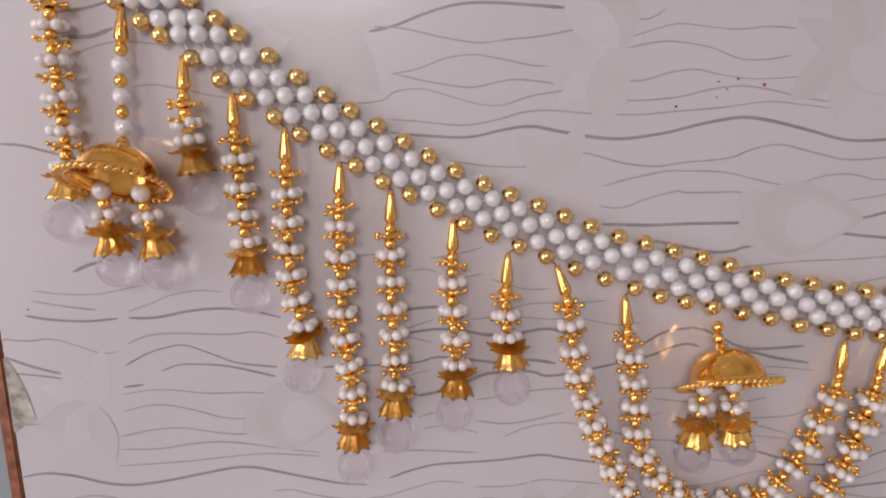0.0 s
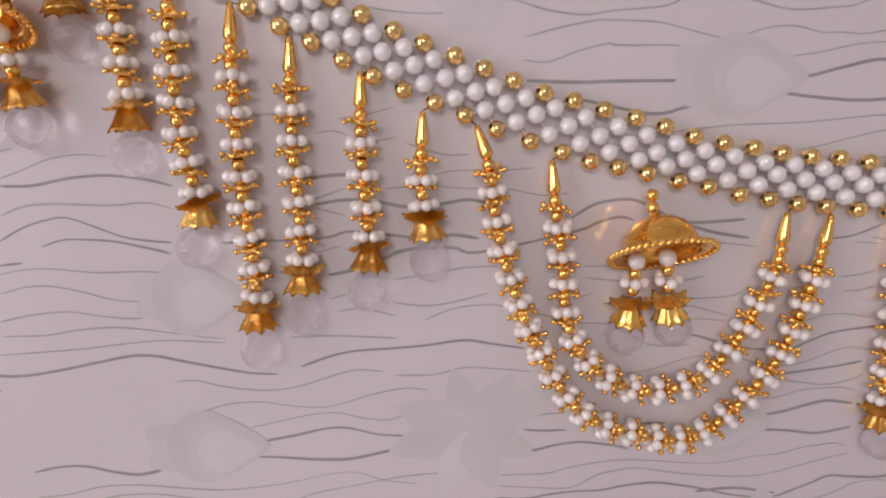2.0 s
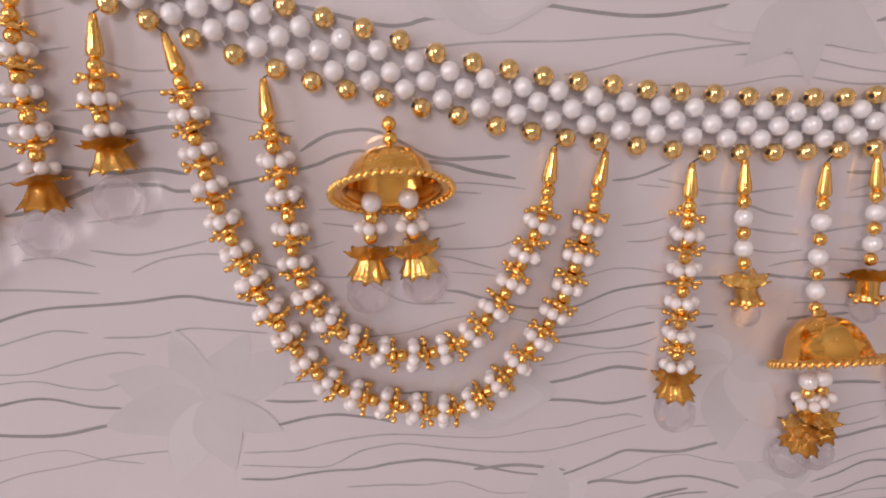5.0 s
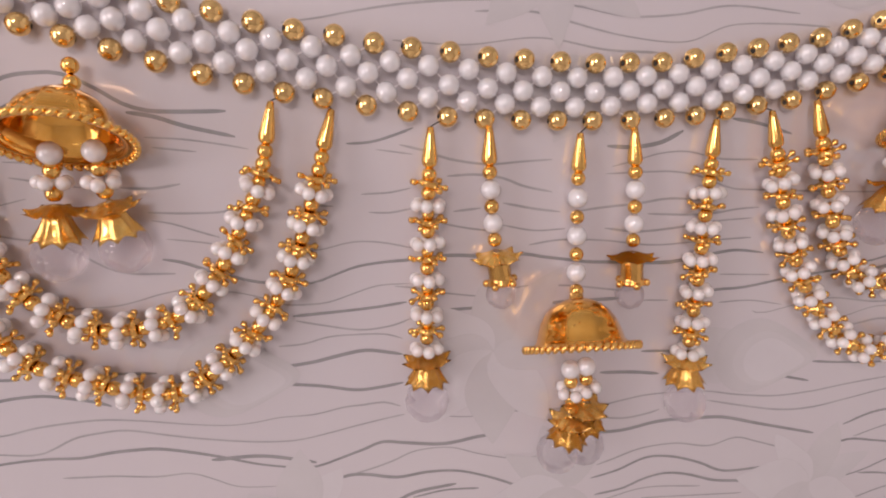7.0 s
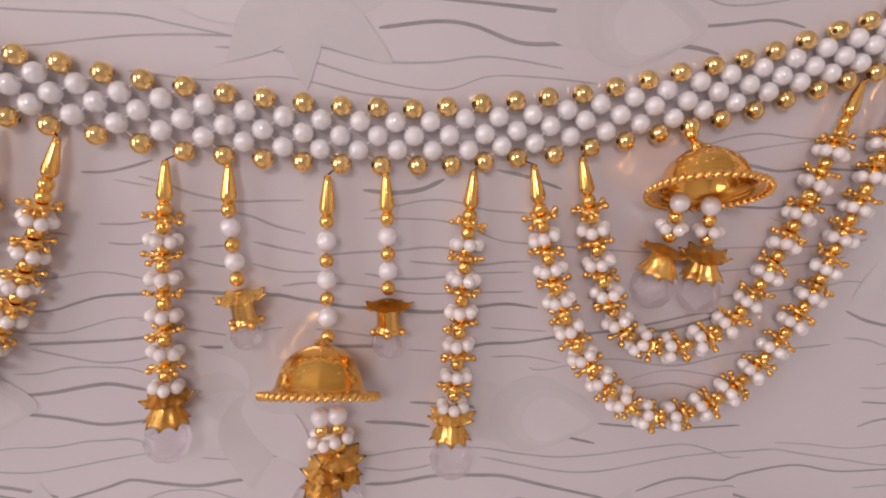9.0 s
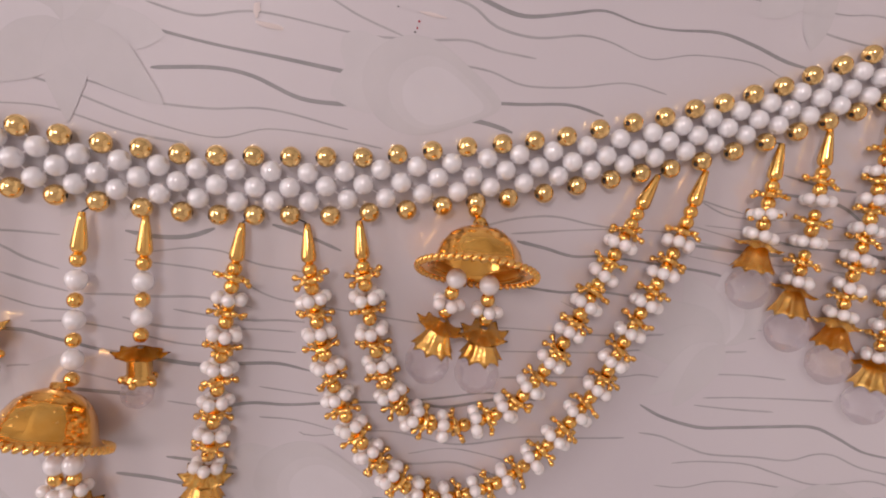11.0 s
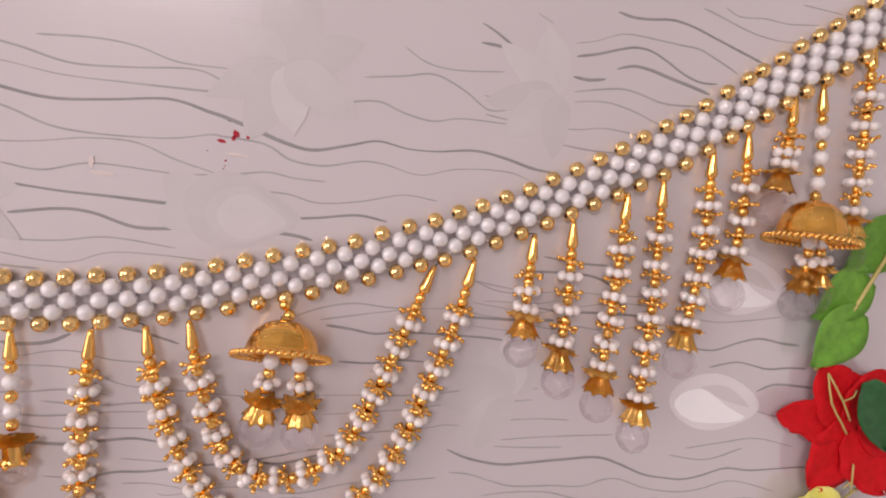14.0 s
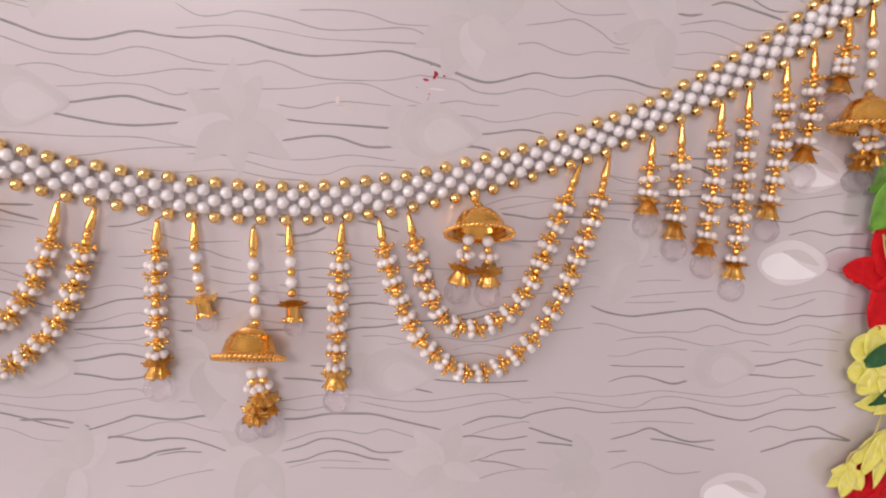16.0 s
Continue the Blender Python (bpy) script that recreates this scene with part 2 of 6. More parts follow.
def star_mesh():
    """A flower spacer: a pierced ring with seven arms drawn out of it, swelling to round knobs that bend up and down by turns."""
    bm = bmesh.new()
    rings = lathe(bm, [(0.0012, -0.0010), (0.0029, -0.0013), (0.0036, -0.0008), (0.0036, 0.0008), (0.0029, 0.0013), (0.0012, 0.0010), (0.0012, -0.0010)], 14)
    bm.faces.ensure_lookup_table()
    band = [f for f in bm.faces if all(v in rings[2] or v in rings[3] for v in f.verts)]
    for i, f in enumerate(band[::2]):
        d = f.calc_center_median()
        d.z = 0
        d.normalize()
        lift = 0.0011 * (-1, 0.2, 1)[i % 3]
        for r, size, up in [(0.0046, 0.0010, 0.4), (0.0053, 0.0013, 0.7), (0.0061, 0.0021, 0.9), (0.0070, 0.0021, 1.0), (0.0076, 0.0012, 1.0)]:
            f = bmesh.ops.extrude_discrete_faces(bm, faces=[f])["faces"][0]
            c = f.calc_center_median()
            wide = max((v.co - c).length for v in f.verts)
            for v in f.verts:
                v.co = d * r + Vector((0, 0, lift * up)) + (v.co - c) * (size / 1.5 / wide)
    return mesh_of(bm, "star_spacer", GOLD)


def flower_cap_mesh():
    """A wide stamped flower cap: a small crown, then eight pointed petals, each gently cupped, spread nearly flat."""
    bm = bmesh.new()
    n = 64
    def petal(k, a):
        return 1 + (0.0 if k < 4 else 0.15 * (k - 3) / 2 * (2 * (1 - abs(math.sin(4 * a))) ** 0.8 - 0.8))
    up = [(0.0012, -0.0006), (0.0030, -0.0003), (0.0043, 0.0001), (0.0058, 0.0010), (0.0076, 0.0019), (0.0092, 0.0020)]
    rings = lathe(bm, up, n, petal)
    for k, ring in enumerate(rings):
        for i, vert in enumerate(ring):
            a = 2 * math.pi * i / n
            if k >= 3:
                vert.co.z += (k - 2) / 3 * (0.0004 * math.sin(a + 1) - 0.0008 * math.cos(8 * a))
    bmesh.ops.solidify(bm, geom=bm.faces[:], thickness=0.0004)
    return mesh_of(bm, "flower_cap", GOLD_CAP)


def bell_cap_mesh():
    """A short bell of nine folded flutes with a flared, toothed mouth."""
    bm = bmesh.new()
    n = 72
    prof = [(0.0014, 0.0), (0.0034, 0.0006), (0.0042, 0.0018), (0.0050, 0.0042), (0.0060, 0.0066), (0.0072, 0.0088), (0.0085, 0.0104)]
    rings = lathe(bm, prof, n, lambda k, a: 1 + (0.017 * k * (1 - 2 * abs(math.sin(4.5 * a))) if k > 1 else 0))
    for i, vert in enumerate(rings[-1]):
        vert.co.z += 0.0008 * (1 - 2 * abs(math.sin(4.5 * 2 * math.pi * i / n)))
    bmesh.ops.solidify(bm, geom=bm.faces[:], thickness=0.0004)
    return mesh_of(bm, "bell_cap", GOLD_CAP)


def crystal_mesh(r):
    """A facetted ball, its rings of facets turned against each other."""
    bm = bmesh.new()
    rings = []
    for k in range(7):
        a = math.radians(-72 + 24 * k)
        ring = [bm.verts.new((r * math.cos(a) * math.cos(2 * math.pi * (i + 0.5 * (k % 2)) / 10), r * math.cos(a) * math.sin(2 * math.pi * (i + 0.5 * (k % 2)) / 10), r * math.sin(a))) for i in range(10)]
        rings.append(ring)
    for k in range(6):
        a, b = rings[k], rings[k + 1]
        for i in range(10):
            j = (i + 1) % 10
            if k % 2 == 0:
                bm.faces.new((a[i], a[j], b[i]))
                bm.faces.new((a[j], b[j], b[i]))
            else:
                bm.faces.new((a[i], b[j], b[i]))
                bm.faces.new((a[i], a[j], b[j]))
    bm.faces.new(rings[0])
    bm.faces.new(rings[-1])
    return mesh_of(bm, "crystal_drop", CRYSTAL, smooth=False)


def dome_mesh():
    """The shell of a bell-shaped pendant: ten pressed panels between raised ribs, open below, with thickness."""
    bm = bmesh.new()
    n = 80
    outer = [(0.0016, 0.0), (0.0042, 0.0004), (0.0086, 0.0021), (0.0120, 0.0048), (0.0144, 0.0084), (0.0157, 0.0120), (0.0165, 0.0149), (0.0185, 0.0166), (0.0216, 0.0171)]
    inner = [(0.0212, 0.0178), (0.0181, 0.0173), (0.0158, 0.0154), (0.0149, 0.0118), (0.0136, 0.0086), (0.0112, 0.0054), (0.0079, 0.0030), (0.0036, 0.0014), (0.0008, 0.0012)]
    def rib(k, a):
        if 1 < k < 7:
            return 1 - 0.035 * abs(math.sin(5 * a)) ** 0.6 + 0.03
        return 1
    lathe(bm, outer + inner, n, rib)
    return mesh_of(bm, "dome", GOLD_DOME)


def dome_rim_mesh():
    """A twisted beaded rim round the mouth of the dome."""
    bm = bmesh.new()
    for i in range(46):
        a = 2 * math.pi * i / 46
        m = Matrix.Translation((0.0218 * math.cos(a), 0.0218 * math.sin(a), 0.0175)) @ Matrix.Rotation(a, 4, "Z") @ Matrix.Rotation(0.7, 4, "X") @ Matrix.Diagonal((1.0, 1.7, 0.85, 1))
        bmesh.ops.create_uvsphere(bm, u_segments=8, v_segments=6, radius=0.00125, matrix=m)
    return mesh_of(bm, "beaded_rim", GOLD)


def dome_specks_mesh():
    """Rows of raised dots pressed into every other panel, and the crown collar."""
    bm = bmesh.new()
    rnd = random.Random(5)
    lathe(bm, [(0.0012, -0.0018), (0.0026, -0.0016), (0.0030, 0.0002), (0.0040, 0.0009), (0.0030, 0.0016)], 14)
    for i in range(5):
        for k in range(11):
            a = 2 * math.pi * (i + 0.5) / 5 + rnd.uniform(-0.26, 0.26)
            s = rnd.uniform(0.35, 0.95)
            r = 0.0153 * math.sin(s * 1.35) / math.sin(1.35)
            z = 0.0117 * (1 - math.cos(s * 1.35)) / (1 - math.cos(1.35))
            ball(bm, 0.00045, (r * math.cos(a), r * math.sin(a), z), 6, 4)
    return mesh_of(bm, "pressed_dots", GOLD)


BIG_PEARL = bead_mesh("pearl", 0.0039, PEARL, False)
DROP_PEARL = bead_mesh("pearl", 0.0040, PEARL, False)
EDGE_GOLD = bead_mesh("gold_bead", 0.0039, GOLD_EDGE)
SMALL_GOLD = bead_mesh("gold_bead", 0.0029, GOLD, False, u=14, v=9)
def plain_pearl(r):
    bm = bmesh.new()
    ball(bm, r)
    return mesh_of(bm, "pearl", BEAD_PEARL)


RING_PEARL = plain_pearl(0.0025)
UPPER_GOLD = bead_mesh("gold_bead", 0.0025, GOLD, False, u=14, v=9)
CONE, STAR, FLOWER_CAP, BELL_CAP = cone_mesh(), star_mesh(), flower_cap_mesh(), bell_cap_mesh()
CRYSTAL_BALL, CRYSTAL_SMALL = crystal_mesh(0.0092), crystal_mesh(0.0062)
DOME, DOME_RIM, DOME_DOTS = dome_mesh(), dome_rim_mesh(), dome_specks_mesh()


def spline(points, step=0.0005):
    """Evenly spaced points and tangents on a smooth curve through the given places."""
    p = [Vector(q) for q in points]
    p = [p[0] * 2 - p[1]] + p + [p[-1] * 2 - p[-2]]
    dense = []
    for a, b, c, d in zip(p, p[1:], p[2:], p[3:]):
        n = max(2, int((c - b).length / step))
        for i in range(n):
            t = i / n
            dense.append(0.5 * (2 * b + (c - a) * t + (2 * a - 5 * b + 4 * c - d) * t * t + (3 * b - a - 3 * c + d) * t ** 3))
    dense.append(p[-2])
    return dense


class Run:
    """A curve to string beads on, by the length along it."""
    def __init__(self, points):
        self.p = spline(points)
        self.s = [0.0]
        for a, b in zip(self.p, self.p[1:]):
            self.s.append(self.s[-1] + (b - a).length)
        self.length = self.s[-1]

    def at(self, s):
        if s >= self.length:
            d = (self.p[-1] - self.p[-8]).normalized()
            return self.p[-1] + d * (s - self.length), d
        k = max(1, int(np.searchsorted(self.s, s)))
        f = (s - self.s[k - 1]) / max(1e-9, self.s[k] - self.s[k - 1])
        a, b = self.p[max(0, k - 6)], self.p[min(len(self.p) - 1, k + 6)]
        return self.p[k - 1].lerp(self.p[k], f), (b - a).normalized()


def chain(*numbers):
    return list(zip(numbers[::2], numbers[1::2]))


# ---- the setting: a printed laminate panel on a wall, in a plain unseen room added for bounce ----
def box(bm, lo, hi, bevel=0.0):
    lo, hi = Vector(lo), Vector(hi)
    got = bmesh.ops.create_cube(bm, size=1, matrix=Matrix.Translation((lo + hi) / 2) @ Matrix.Diagonal((*(hi - lo), 1)))
    if bevel:
        edges = list({e for v in got["verts"] for e in v.link_edges})
        bmesh.ops.bevel(bm, geom=edges, offset=bevel, segments=2, affect="EDGES")


def structure(name, boxes, mat, label, category, bevel=0.0):
    bm = bmesh.new()
    for lo, hi in boxes:
        box(bm, lo, hi, bevel)
    return tagged(new(name, mesh_of(bm, name, mat, False)), label, category, "", "structure")


EDGE_U = -0.5245
structure("wall_back", [((-1.8, 0.024, 0), (1.9, 0.12, 3.0))], GREY_WALL, "blue-grey plastered wall behind the printed panel", "wall")
# Unseen walls, floor and ceiling are added; pale so that they fill shadows.
structure("wall_right", [((1.9, -2.6, 0), (2.0, 0.12, 3.0))], WALL, "unseen pale side wall, added to bounce light", "wall")
# The high opening is made up, to let the fill lamp in.
structure("wall_behind", [((-1.9, -2.7, 0), (2.0, -2.6, 2.10)), ((-1.9, -2.7, 2.90), (2.0, -2.6, 3.0)), ((-1.9, -2.7, 2.10), (-1.4, -2.6, 2.90)), ((-0.3, -2.7, 2.10), (2.0, -2.6, 2.90))], WALL, "unseen pale wall, its high opening added for the fill lamp", "wall")
structure("wall_left", [((-1.9, -2.6, 0), (-1.8, -1.52, 3.0)), ((-1.9, -0.52, 0), (-1.8, 0.12, 3.0)), ((-1.9, -1.52, 0), (-1.8, -0.52, 0.70)), ((-1.9, -1.52, 2.40), (-1.8, -0.52, 3.0))], WALL, "pale painted wall with a window opening", "wall")
structure("floor", [((-1.9, -2.7, -0.1), (2.0, 0.12, 0.0))], FLOOR, "unseen pale floor, added to bounce light", "floor")
structure("ceiling", [((-1.9, -2.7, 3.0), (2.0, 0.12, 3.1))], CEILING, "unseen white ceiling, added to close the room", "ceiling")
window = structure("window_1", [((-1.88, -1.52, 0.70), (-1.845, -1.47, 2.40)), ((-1.88, -0.57, 0.70), (-1.845, -0.52, 2.40)), ((-1.88, -1.47, 0.70), (-1.845, -0.57, 0.75)), ((-1.88, -1.47, 2.35), (-1.845, -0.57, 2.40))], FRAME, "painted window frame in the side wall", "window")

panel = tagged(new("printed_panel"), "glossy off-white laminate printed with grey waves and faded flowers", "wall panel", "", "structure")
panel.matrix_basis = Matrix.Translation((0, 0, Z0))
PANEL_AT = Matrix.Translation((0, 0, -Z0))
bm = bmesh.new()
box(bm, (EDGE_U, 0.0, 0.02), (1.89, 0.024, 2.45), 0.0006)
part("board", mesh_of(bm, "board", LAMINATE, False), panel, PANEL_AT)
bm = bmesh.new()
box(bm, (EDGE_U - 0.0062, -0.0008, 0.02), (EDGE_U - 0.0002, 0.024, 2.45), 0.0008)
part("edge_lipping", mesh_of(bm, "edge_lipping", LIPPING, False), panel, PANEL_AT, "scuffed red-brown edge lipping")


def flat(outline, mat, name, lift, label=""):
    """A flat printed shape on the panel, from (u, v) pairs."""
    bm = bmesh.new()
    bm.faces.new([bm.verts.new((u, -lift, v)) for u, v in outline])
    bmesh.ops.triangulate(bm, faces=bm.faces[:])
    return part(name, mesh_of(bm, name, mat, False), panel, None, label)


LINES = []


def print_line(points, width, mat):
    """A printed line that swells and thins along its way."""
    run = spline([(u, 0, v) for u, v in points], 0.003)
    bm = bmesh.new()
    rows = []
    n = len(run)
    lift = 0.00003 + 0.000004 * (len(LINES) % 18)
    seed = points[0][0] * 31 + points[0][1] * 77
    for i, p in enumerate(run):
        d = (run[min(n - 1, i + 1)] - run[max(0, i - 1)]).normalized()
        side = Vector((-d.z, 0, d.x))
        w = width * (0.8 + 0.5 * noise.noise((p.x * 14 + seed, seed, 0))) / 2
        w *= min(1, 0.45 + 30 * min(i, n - 1 - i) / n)
        rows.append([bm.verts.new((p.x + s * side.x * w, -lift, p.z + s * side.z * w)) for s in (-1, 1)])
    for a, b in zip(rows, rows[1:]):
        bm.faces.new((a[0], b[0], b[1], a[1]))
    LINES.append(part("printed_line", mesh_of(bm, "printed_line", mat, False), panel))


def petal_outline(u, v, turn, length, width, tip=1.0, n=14):
    """A leaf-shaped outline from its root at (u, v); turn in degrees, 0 pointing right."""
    c, s = math.cos(radians(turn)), math.sin(radians(turn))
    left, right = [], []
    for k in range(n + 1):
        t = k / n
        w = width / 2 * (math.sin(math.pi * t ** 0.75) ** tip + 0.06 * math.sin(9 * t + turn))
        w = max(w, 0.0002)
        x = length * t
        left.append((u + x * c - w * s, v + x * s + w * c))
        right.append((u + x * c + w * s, v + x * s - w * c))
    return left + right[::-1]


def grown(outline, by):
    """The outline pushed outwards from its middle, more on one side than on the other."""
    mu, mv = (sum(c) / len(outline) for c in zip(*outline))
    out = []
    for u, v in outline:
        d = math.hypot(u - mu, v - mv)
        k = 1 + by * (0.6 + 0.6 * noise.noise((u * 60, v * 60, 0))) / d
        out.append((mu + (u - mu) * k, mv + (v - mv) * k))
    return out


def print_flower(u, v, size, first, sweep, petals, seed):
    """A faded printed flower: broad rounded petals laid over one another round its heart."""
    r = random.Random(seed)
    for k in range(petals):
        turn = first + sweep * k / max(1, petals - 1) + r.uniform(-10, 10)
        length = size * r.uniform(0.8, 1.15)
        out = petal_outline(u, v, turn, length, length * r.uniform(0.40, 0.58), 0.8)
        lift = 0.00012 + 0.0000013 * seed + 0.00002 * k
        flat(grown(out, 0.00035), PRINT_RIM, "petal_outline", lift - 0.000008)
        flat(out, (PRINT_PALE, PRINT_PETAL, PRINT_GLEAM)[r.choice((0, 1, 1, 2))], "printed_petal", lift)


def oval(u, v, w, h, point=0.0, n=34):
    ring = []
    for k in range(n):
        a = 2 * math.pi * k / n
        x, y = math.cos(a), math.sin(a)
        ring.append((u + w / 2 * (x + 0.06 * math.cos(3 * a)), v + h / 2 * y * (1 - (0.12 + point) * x)))
    return ring


def print_bud(u, v, w, h, white=False):
    """A printed pebble-like bud with a lighter inner side."""
    if white:
        flat(grown(oval(u, v, w, h), 0.0003), PRINT_RIM, "pebble_outline", 0.00020)
        flat(oval(u, v, w, h), PEBBLE_RIM, "printed_pebble", 0.00022)
        up = [(u + w * (-0.20 + 0.62 * t), v + h * (0.24 + 0.18 * math.sin(math.pi * t) - 0.26 * t)) for t in np.linspace(0, 1, 12)]
        dn = [(u + w * (-0.20 + 0.62 * t), v + h * (0.24 - 0.50 * t + 0.24 * t * t)) for t in np.linspace(1, 0, 12)]
        flat(up + dn[1:-1], PEBBLE_SHADE, "printed_fold", 0.00026)
        crest = [(-0.46, -0.04), (-0.41, 0.08), (-0.31, 0.17), (-0.20, 0.21), (-0.12, 0.19), (0.0, 0.09), (0.12, -0.02), (0.25, -0.11), (0.39, -0.19), (0.35, -0.26), (0.20, -0.33), (0.0, -0.37), (-0.20, -0.37), (-0.36, -0.28), (-0.45, -0.15)]
        flat([(u + w * x, v + h * y) for x, y in crest], PEBBLE, "printed_gleam", 0.00030)
        return
    for turn in (205, 150):
        flat(petal_outline(u - 0.26 * w, v, turn, w * 0.40, w * 0.34, 0.6), PRINT_PALE, "printed_petal", 0.00020 + turn * 1e-7)
    flat(grown(oval(u + 0.02 * w, v, w * 0.88, h * 0.94, 0.3), 0.0003), PRINT_RIM, "bud_outline", 0.00022)
    flat(oval(u + 0.02 * w, v, w * 0.88, h * 0.94, 0.3), PRINT_PETAL, "printed_bud", 0.00024)
    flat(oval(u + 0.08 * w, v - 0.04 * h, w * 0.66, h * 0.70, 0.3), PRINT_PALE, "printed_fold", 0.00026)
    flat(oval(u + 0.10 * w, v - 0.06 * h, w * 0.52, h * 0.56, 0.3), PRINT_GLEAM, "printed_gleam", 0.00028)


# printed waves, the broad ones first
print_line(chain(-0.3610, -0.1031, -0.3463, -0.1007, -0.3302, -0.0975, -0.3196, -0.0979, -0.3063, -0.1017, -0.2929, -0.1031), 0.0017, PRINT_LINE)
print_line(chain(-0.3708, -0.1111, -0.3550, -0.1121, -0.3365, -0.1141, -0.3203, -0.1145, -0.3040, -0.1115, -0.2971, -0.1103, -0.2463, -0.1025), 0.0017, PRINT_LINE)
print_line(chain(-0.4700, -0.1153, -0.4588, -0.1130, -0.4461, -0.1130, -0.4338, -0.1165, -0.4212, -0.1186, -0.4106, -0.1166), 0.0017, PRINT_LINE)
print_line(chain(-0.0585, -0.1638, -0.0438, -0.1607, -0.0288, -0.1605), 0.0017, PRINT_LINE)
print_line(chain(0.1257, -0.1001, 0.1428, -0.1008, 0.1659, -0.1006, 0.1948, -0.0978), 0.0017, PRINT_LINE)
print_line(chain(0.1411, -0.1473, 0.1549, -0.1422, 0.1701, -0.1434, 0.1825, -0.1442, 0.2000, -0.1407), 0.0017, PRINT_LINE)
print_line(chain(0.0128, -0.0049, 0.0242, -0.0049, 0.0355, -0.0025, 0.0443, 0.0025), 0.0017, PRINT_LINE)
print_line(chain(0.0648, 0.0082, 0.0771, 0.0067, 0.0924, 0.0032), 0.0017, PRINT_LINE)
print_line(chain(0.0130, 0.0689, 0.0340, 0.0686, 0.0552, 0.0694, 0.0841, 0.0701), 0.0017, PRINT_LINE)
print_line(chain(0.0137, 0.0556, 0.0345, 0.0605, 0.0487, 0.0608, 0.0670, 0.0569, 0.0851, 0.0587), 0.0017, PRINT_LINE)
print_line(chain(0.2000, -0.1348, 0.2014, -0.1345, 0.2195, -0.1401, 0.2423, -0.1462), 0.0017, PRINT_LINE)
print_line(chain(0.2638, -0.1414, 0.2809, -0.1362, 0.2936, -0.1312, 0.3082, -0.1362, 0.3276, -0.1412, 0.3482, -0.1391), 0.0017, PRINT_LINE)
print_line(chain(0.2631, -0.1516, 0.2787, -0.1502), 0.0017, PRINT_LINE)
print_line(chain(0.2951, -0.1399, 0.3138, -0.1416, 0.3499, -0.1476), 0.0017, PRINT_LINE)
print_line(chain(0.3752, -0.1316, 0.3908, -0.1263, 0.4108, -0.1289, 0.4294, -0.1249, 0.4455, -0.1301, 0.4644, -0.1358), 0.0017, PRINT_LINE)
print_line(chain(0.3882, -0.1479, 0.4041, -0.1426, 0.4175, -0.1373, 0.4416, -0.1346, 0.4646, -0.1363), 0.0017, PRINT_LINE)
print_line(chain(-0.0848, -0.1703, -0.0685, -0.1665, -0.0577, -0.1611, -0.0394, -0.1576), 0.0017, PRINT_LINE)
print_line(chain(0.1652, -0.1615, 0.1808, -0.1625, 0.2000, -0.1668), 0.0017, PRINT_LINE)
print_line(chain(-0.5234, 0.0032, -0.5107, -0.0019, -0.4978, -0.0056), 0.0017, PRINT_LINE)
print_line(chain(-0.5245, -0.0045, -0.5113, -0.0060, -0.4980, -0.0080), 0.0017, PRINT_LINE)
print_line(chain(-0.3724, -0.0046, -0.3292, -0.0034, -0.3169, -0.0005, -0.3027, -0.0018, -0.2925, -0.0031, -0.2823, -0.0043, -0.2698, -0.0028, -0.2574, -0.0048), 0.0017, PRINT_LINE)
print_line(chain(-0.5115, 0.1043, -0.5017, 0.1035, -0.4920, 0.1009, -0.4749, 0.0964), 0.0017, PRINT_LINE)
print_line(chain(-0.4794, 0.1607, -0.4672, 0.1619, -0.4548, 0.1653), 0.0017, PRINT_LINE)
print_line(chain(-0.4783, 0.1502, -0.4662, 0.1502, -0.4560, 0.1537), 0.0017, PRINT_LINE)
print_line(chain(-0.4863, 0.0448, -0.4780, 0.0484, -0.4673, 0.0505), 0.0017, PRINT_LINE)
print_line(chain(-0.3454, 0.1516, -0.3329, 0.1544, -0.3204, 0.1591, -0.3054, 0.1631, -0.2879, 0.1637, -0.2578, 0.1616), 0.0017, PRINT_LINE)
print_line(chain(0.2305, 0.0343, 0.2423, 0.0349, 0.2611, 0.0363, 0.2781, 0.0384), 0.0017, PRINT_LINE)
print_line(chain(0.1604, 0.0211, 0.1726, 0.0206, 0.1852, 0.0196, 0.1995, 0.0222, 0.2333, 0.0241, 0.2452, 0.0245, 0.2534, 0.0242), 0.0017, PRINT_LINE)
print_line(chain(0.2375, 0.0149, 0.2528, 0.0154), 0.0017, PRINT_LINE)
print_line(chain(0.2607, 0.0627, 0.2792, 0.0644, 0.2960, 0.0644, 0.3091, 0.0595), 0.0017, PRINT_LINE)
print_line(chain(0.1316, -0.0533, 0.1463, -0.0545, 0.1646, -0.0485, 0.1784, -0.0433), 0.0017, PRINT_LINE)
print_line(chain(-0.2256, 0.0116, -0.2177, 0.0095), 0.0017, PRINT_LINE)
print_line(chain(-0.0700, -0.0076, -0.0612, -0.0093, -0.0506, -0.0123, -0.0355, -0.0138, -0.0225, -0.0124, -0.0093, -0.0110), 0.0010, PRINT_THIN)
print_line(chain(-0.1980, -0.0375, -0.1803, -0.0368), 0.0017, PRINT_LINE)
print_line(chain(-0.1102, -0.0770, -0.0928, -0.0751, -0.0778, -0.0732, -0.0650, -0.0709), 0.0017, PRINT_LINE)
print_line(chain(0.1346, 0.0711, 0.1500, 0.0740, 0.1678, 0.0779, 0.1824, 0.0769), 0.0017, PRINT_LINE)
print_line(chain(0.1250, 0.0636, 0.1386, 0.0636, 0.1481, 0.0625), 0.0017, PRINT_LINE)
print_line(chain(0.2681, 0.0439, 0.2813, 0.0435, 0.2995, 0.0452, 0.3209, 0.0466, 0.3404, 0.0464), 0.0017, PRINT_LINE)
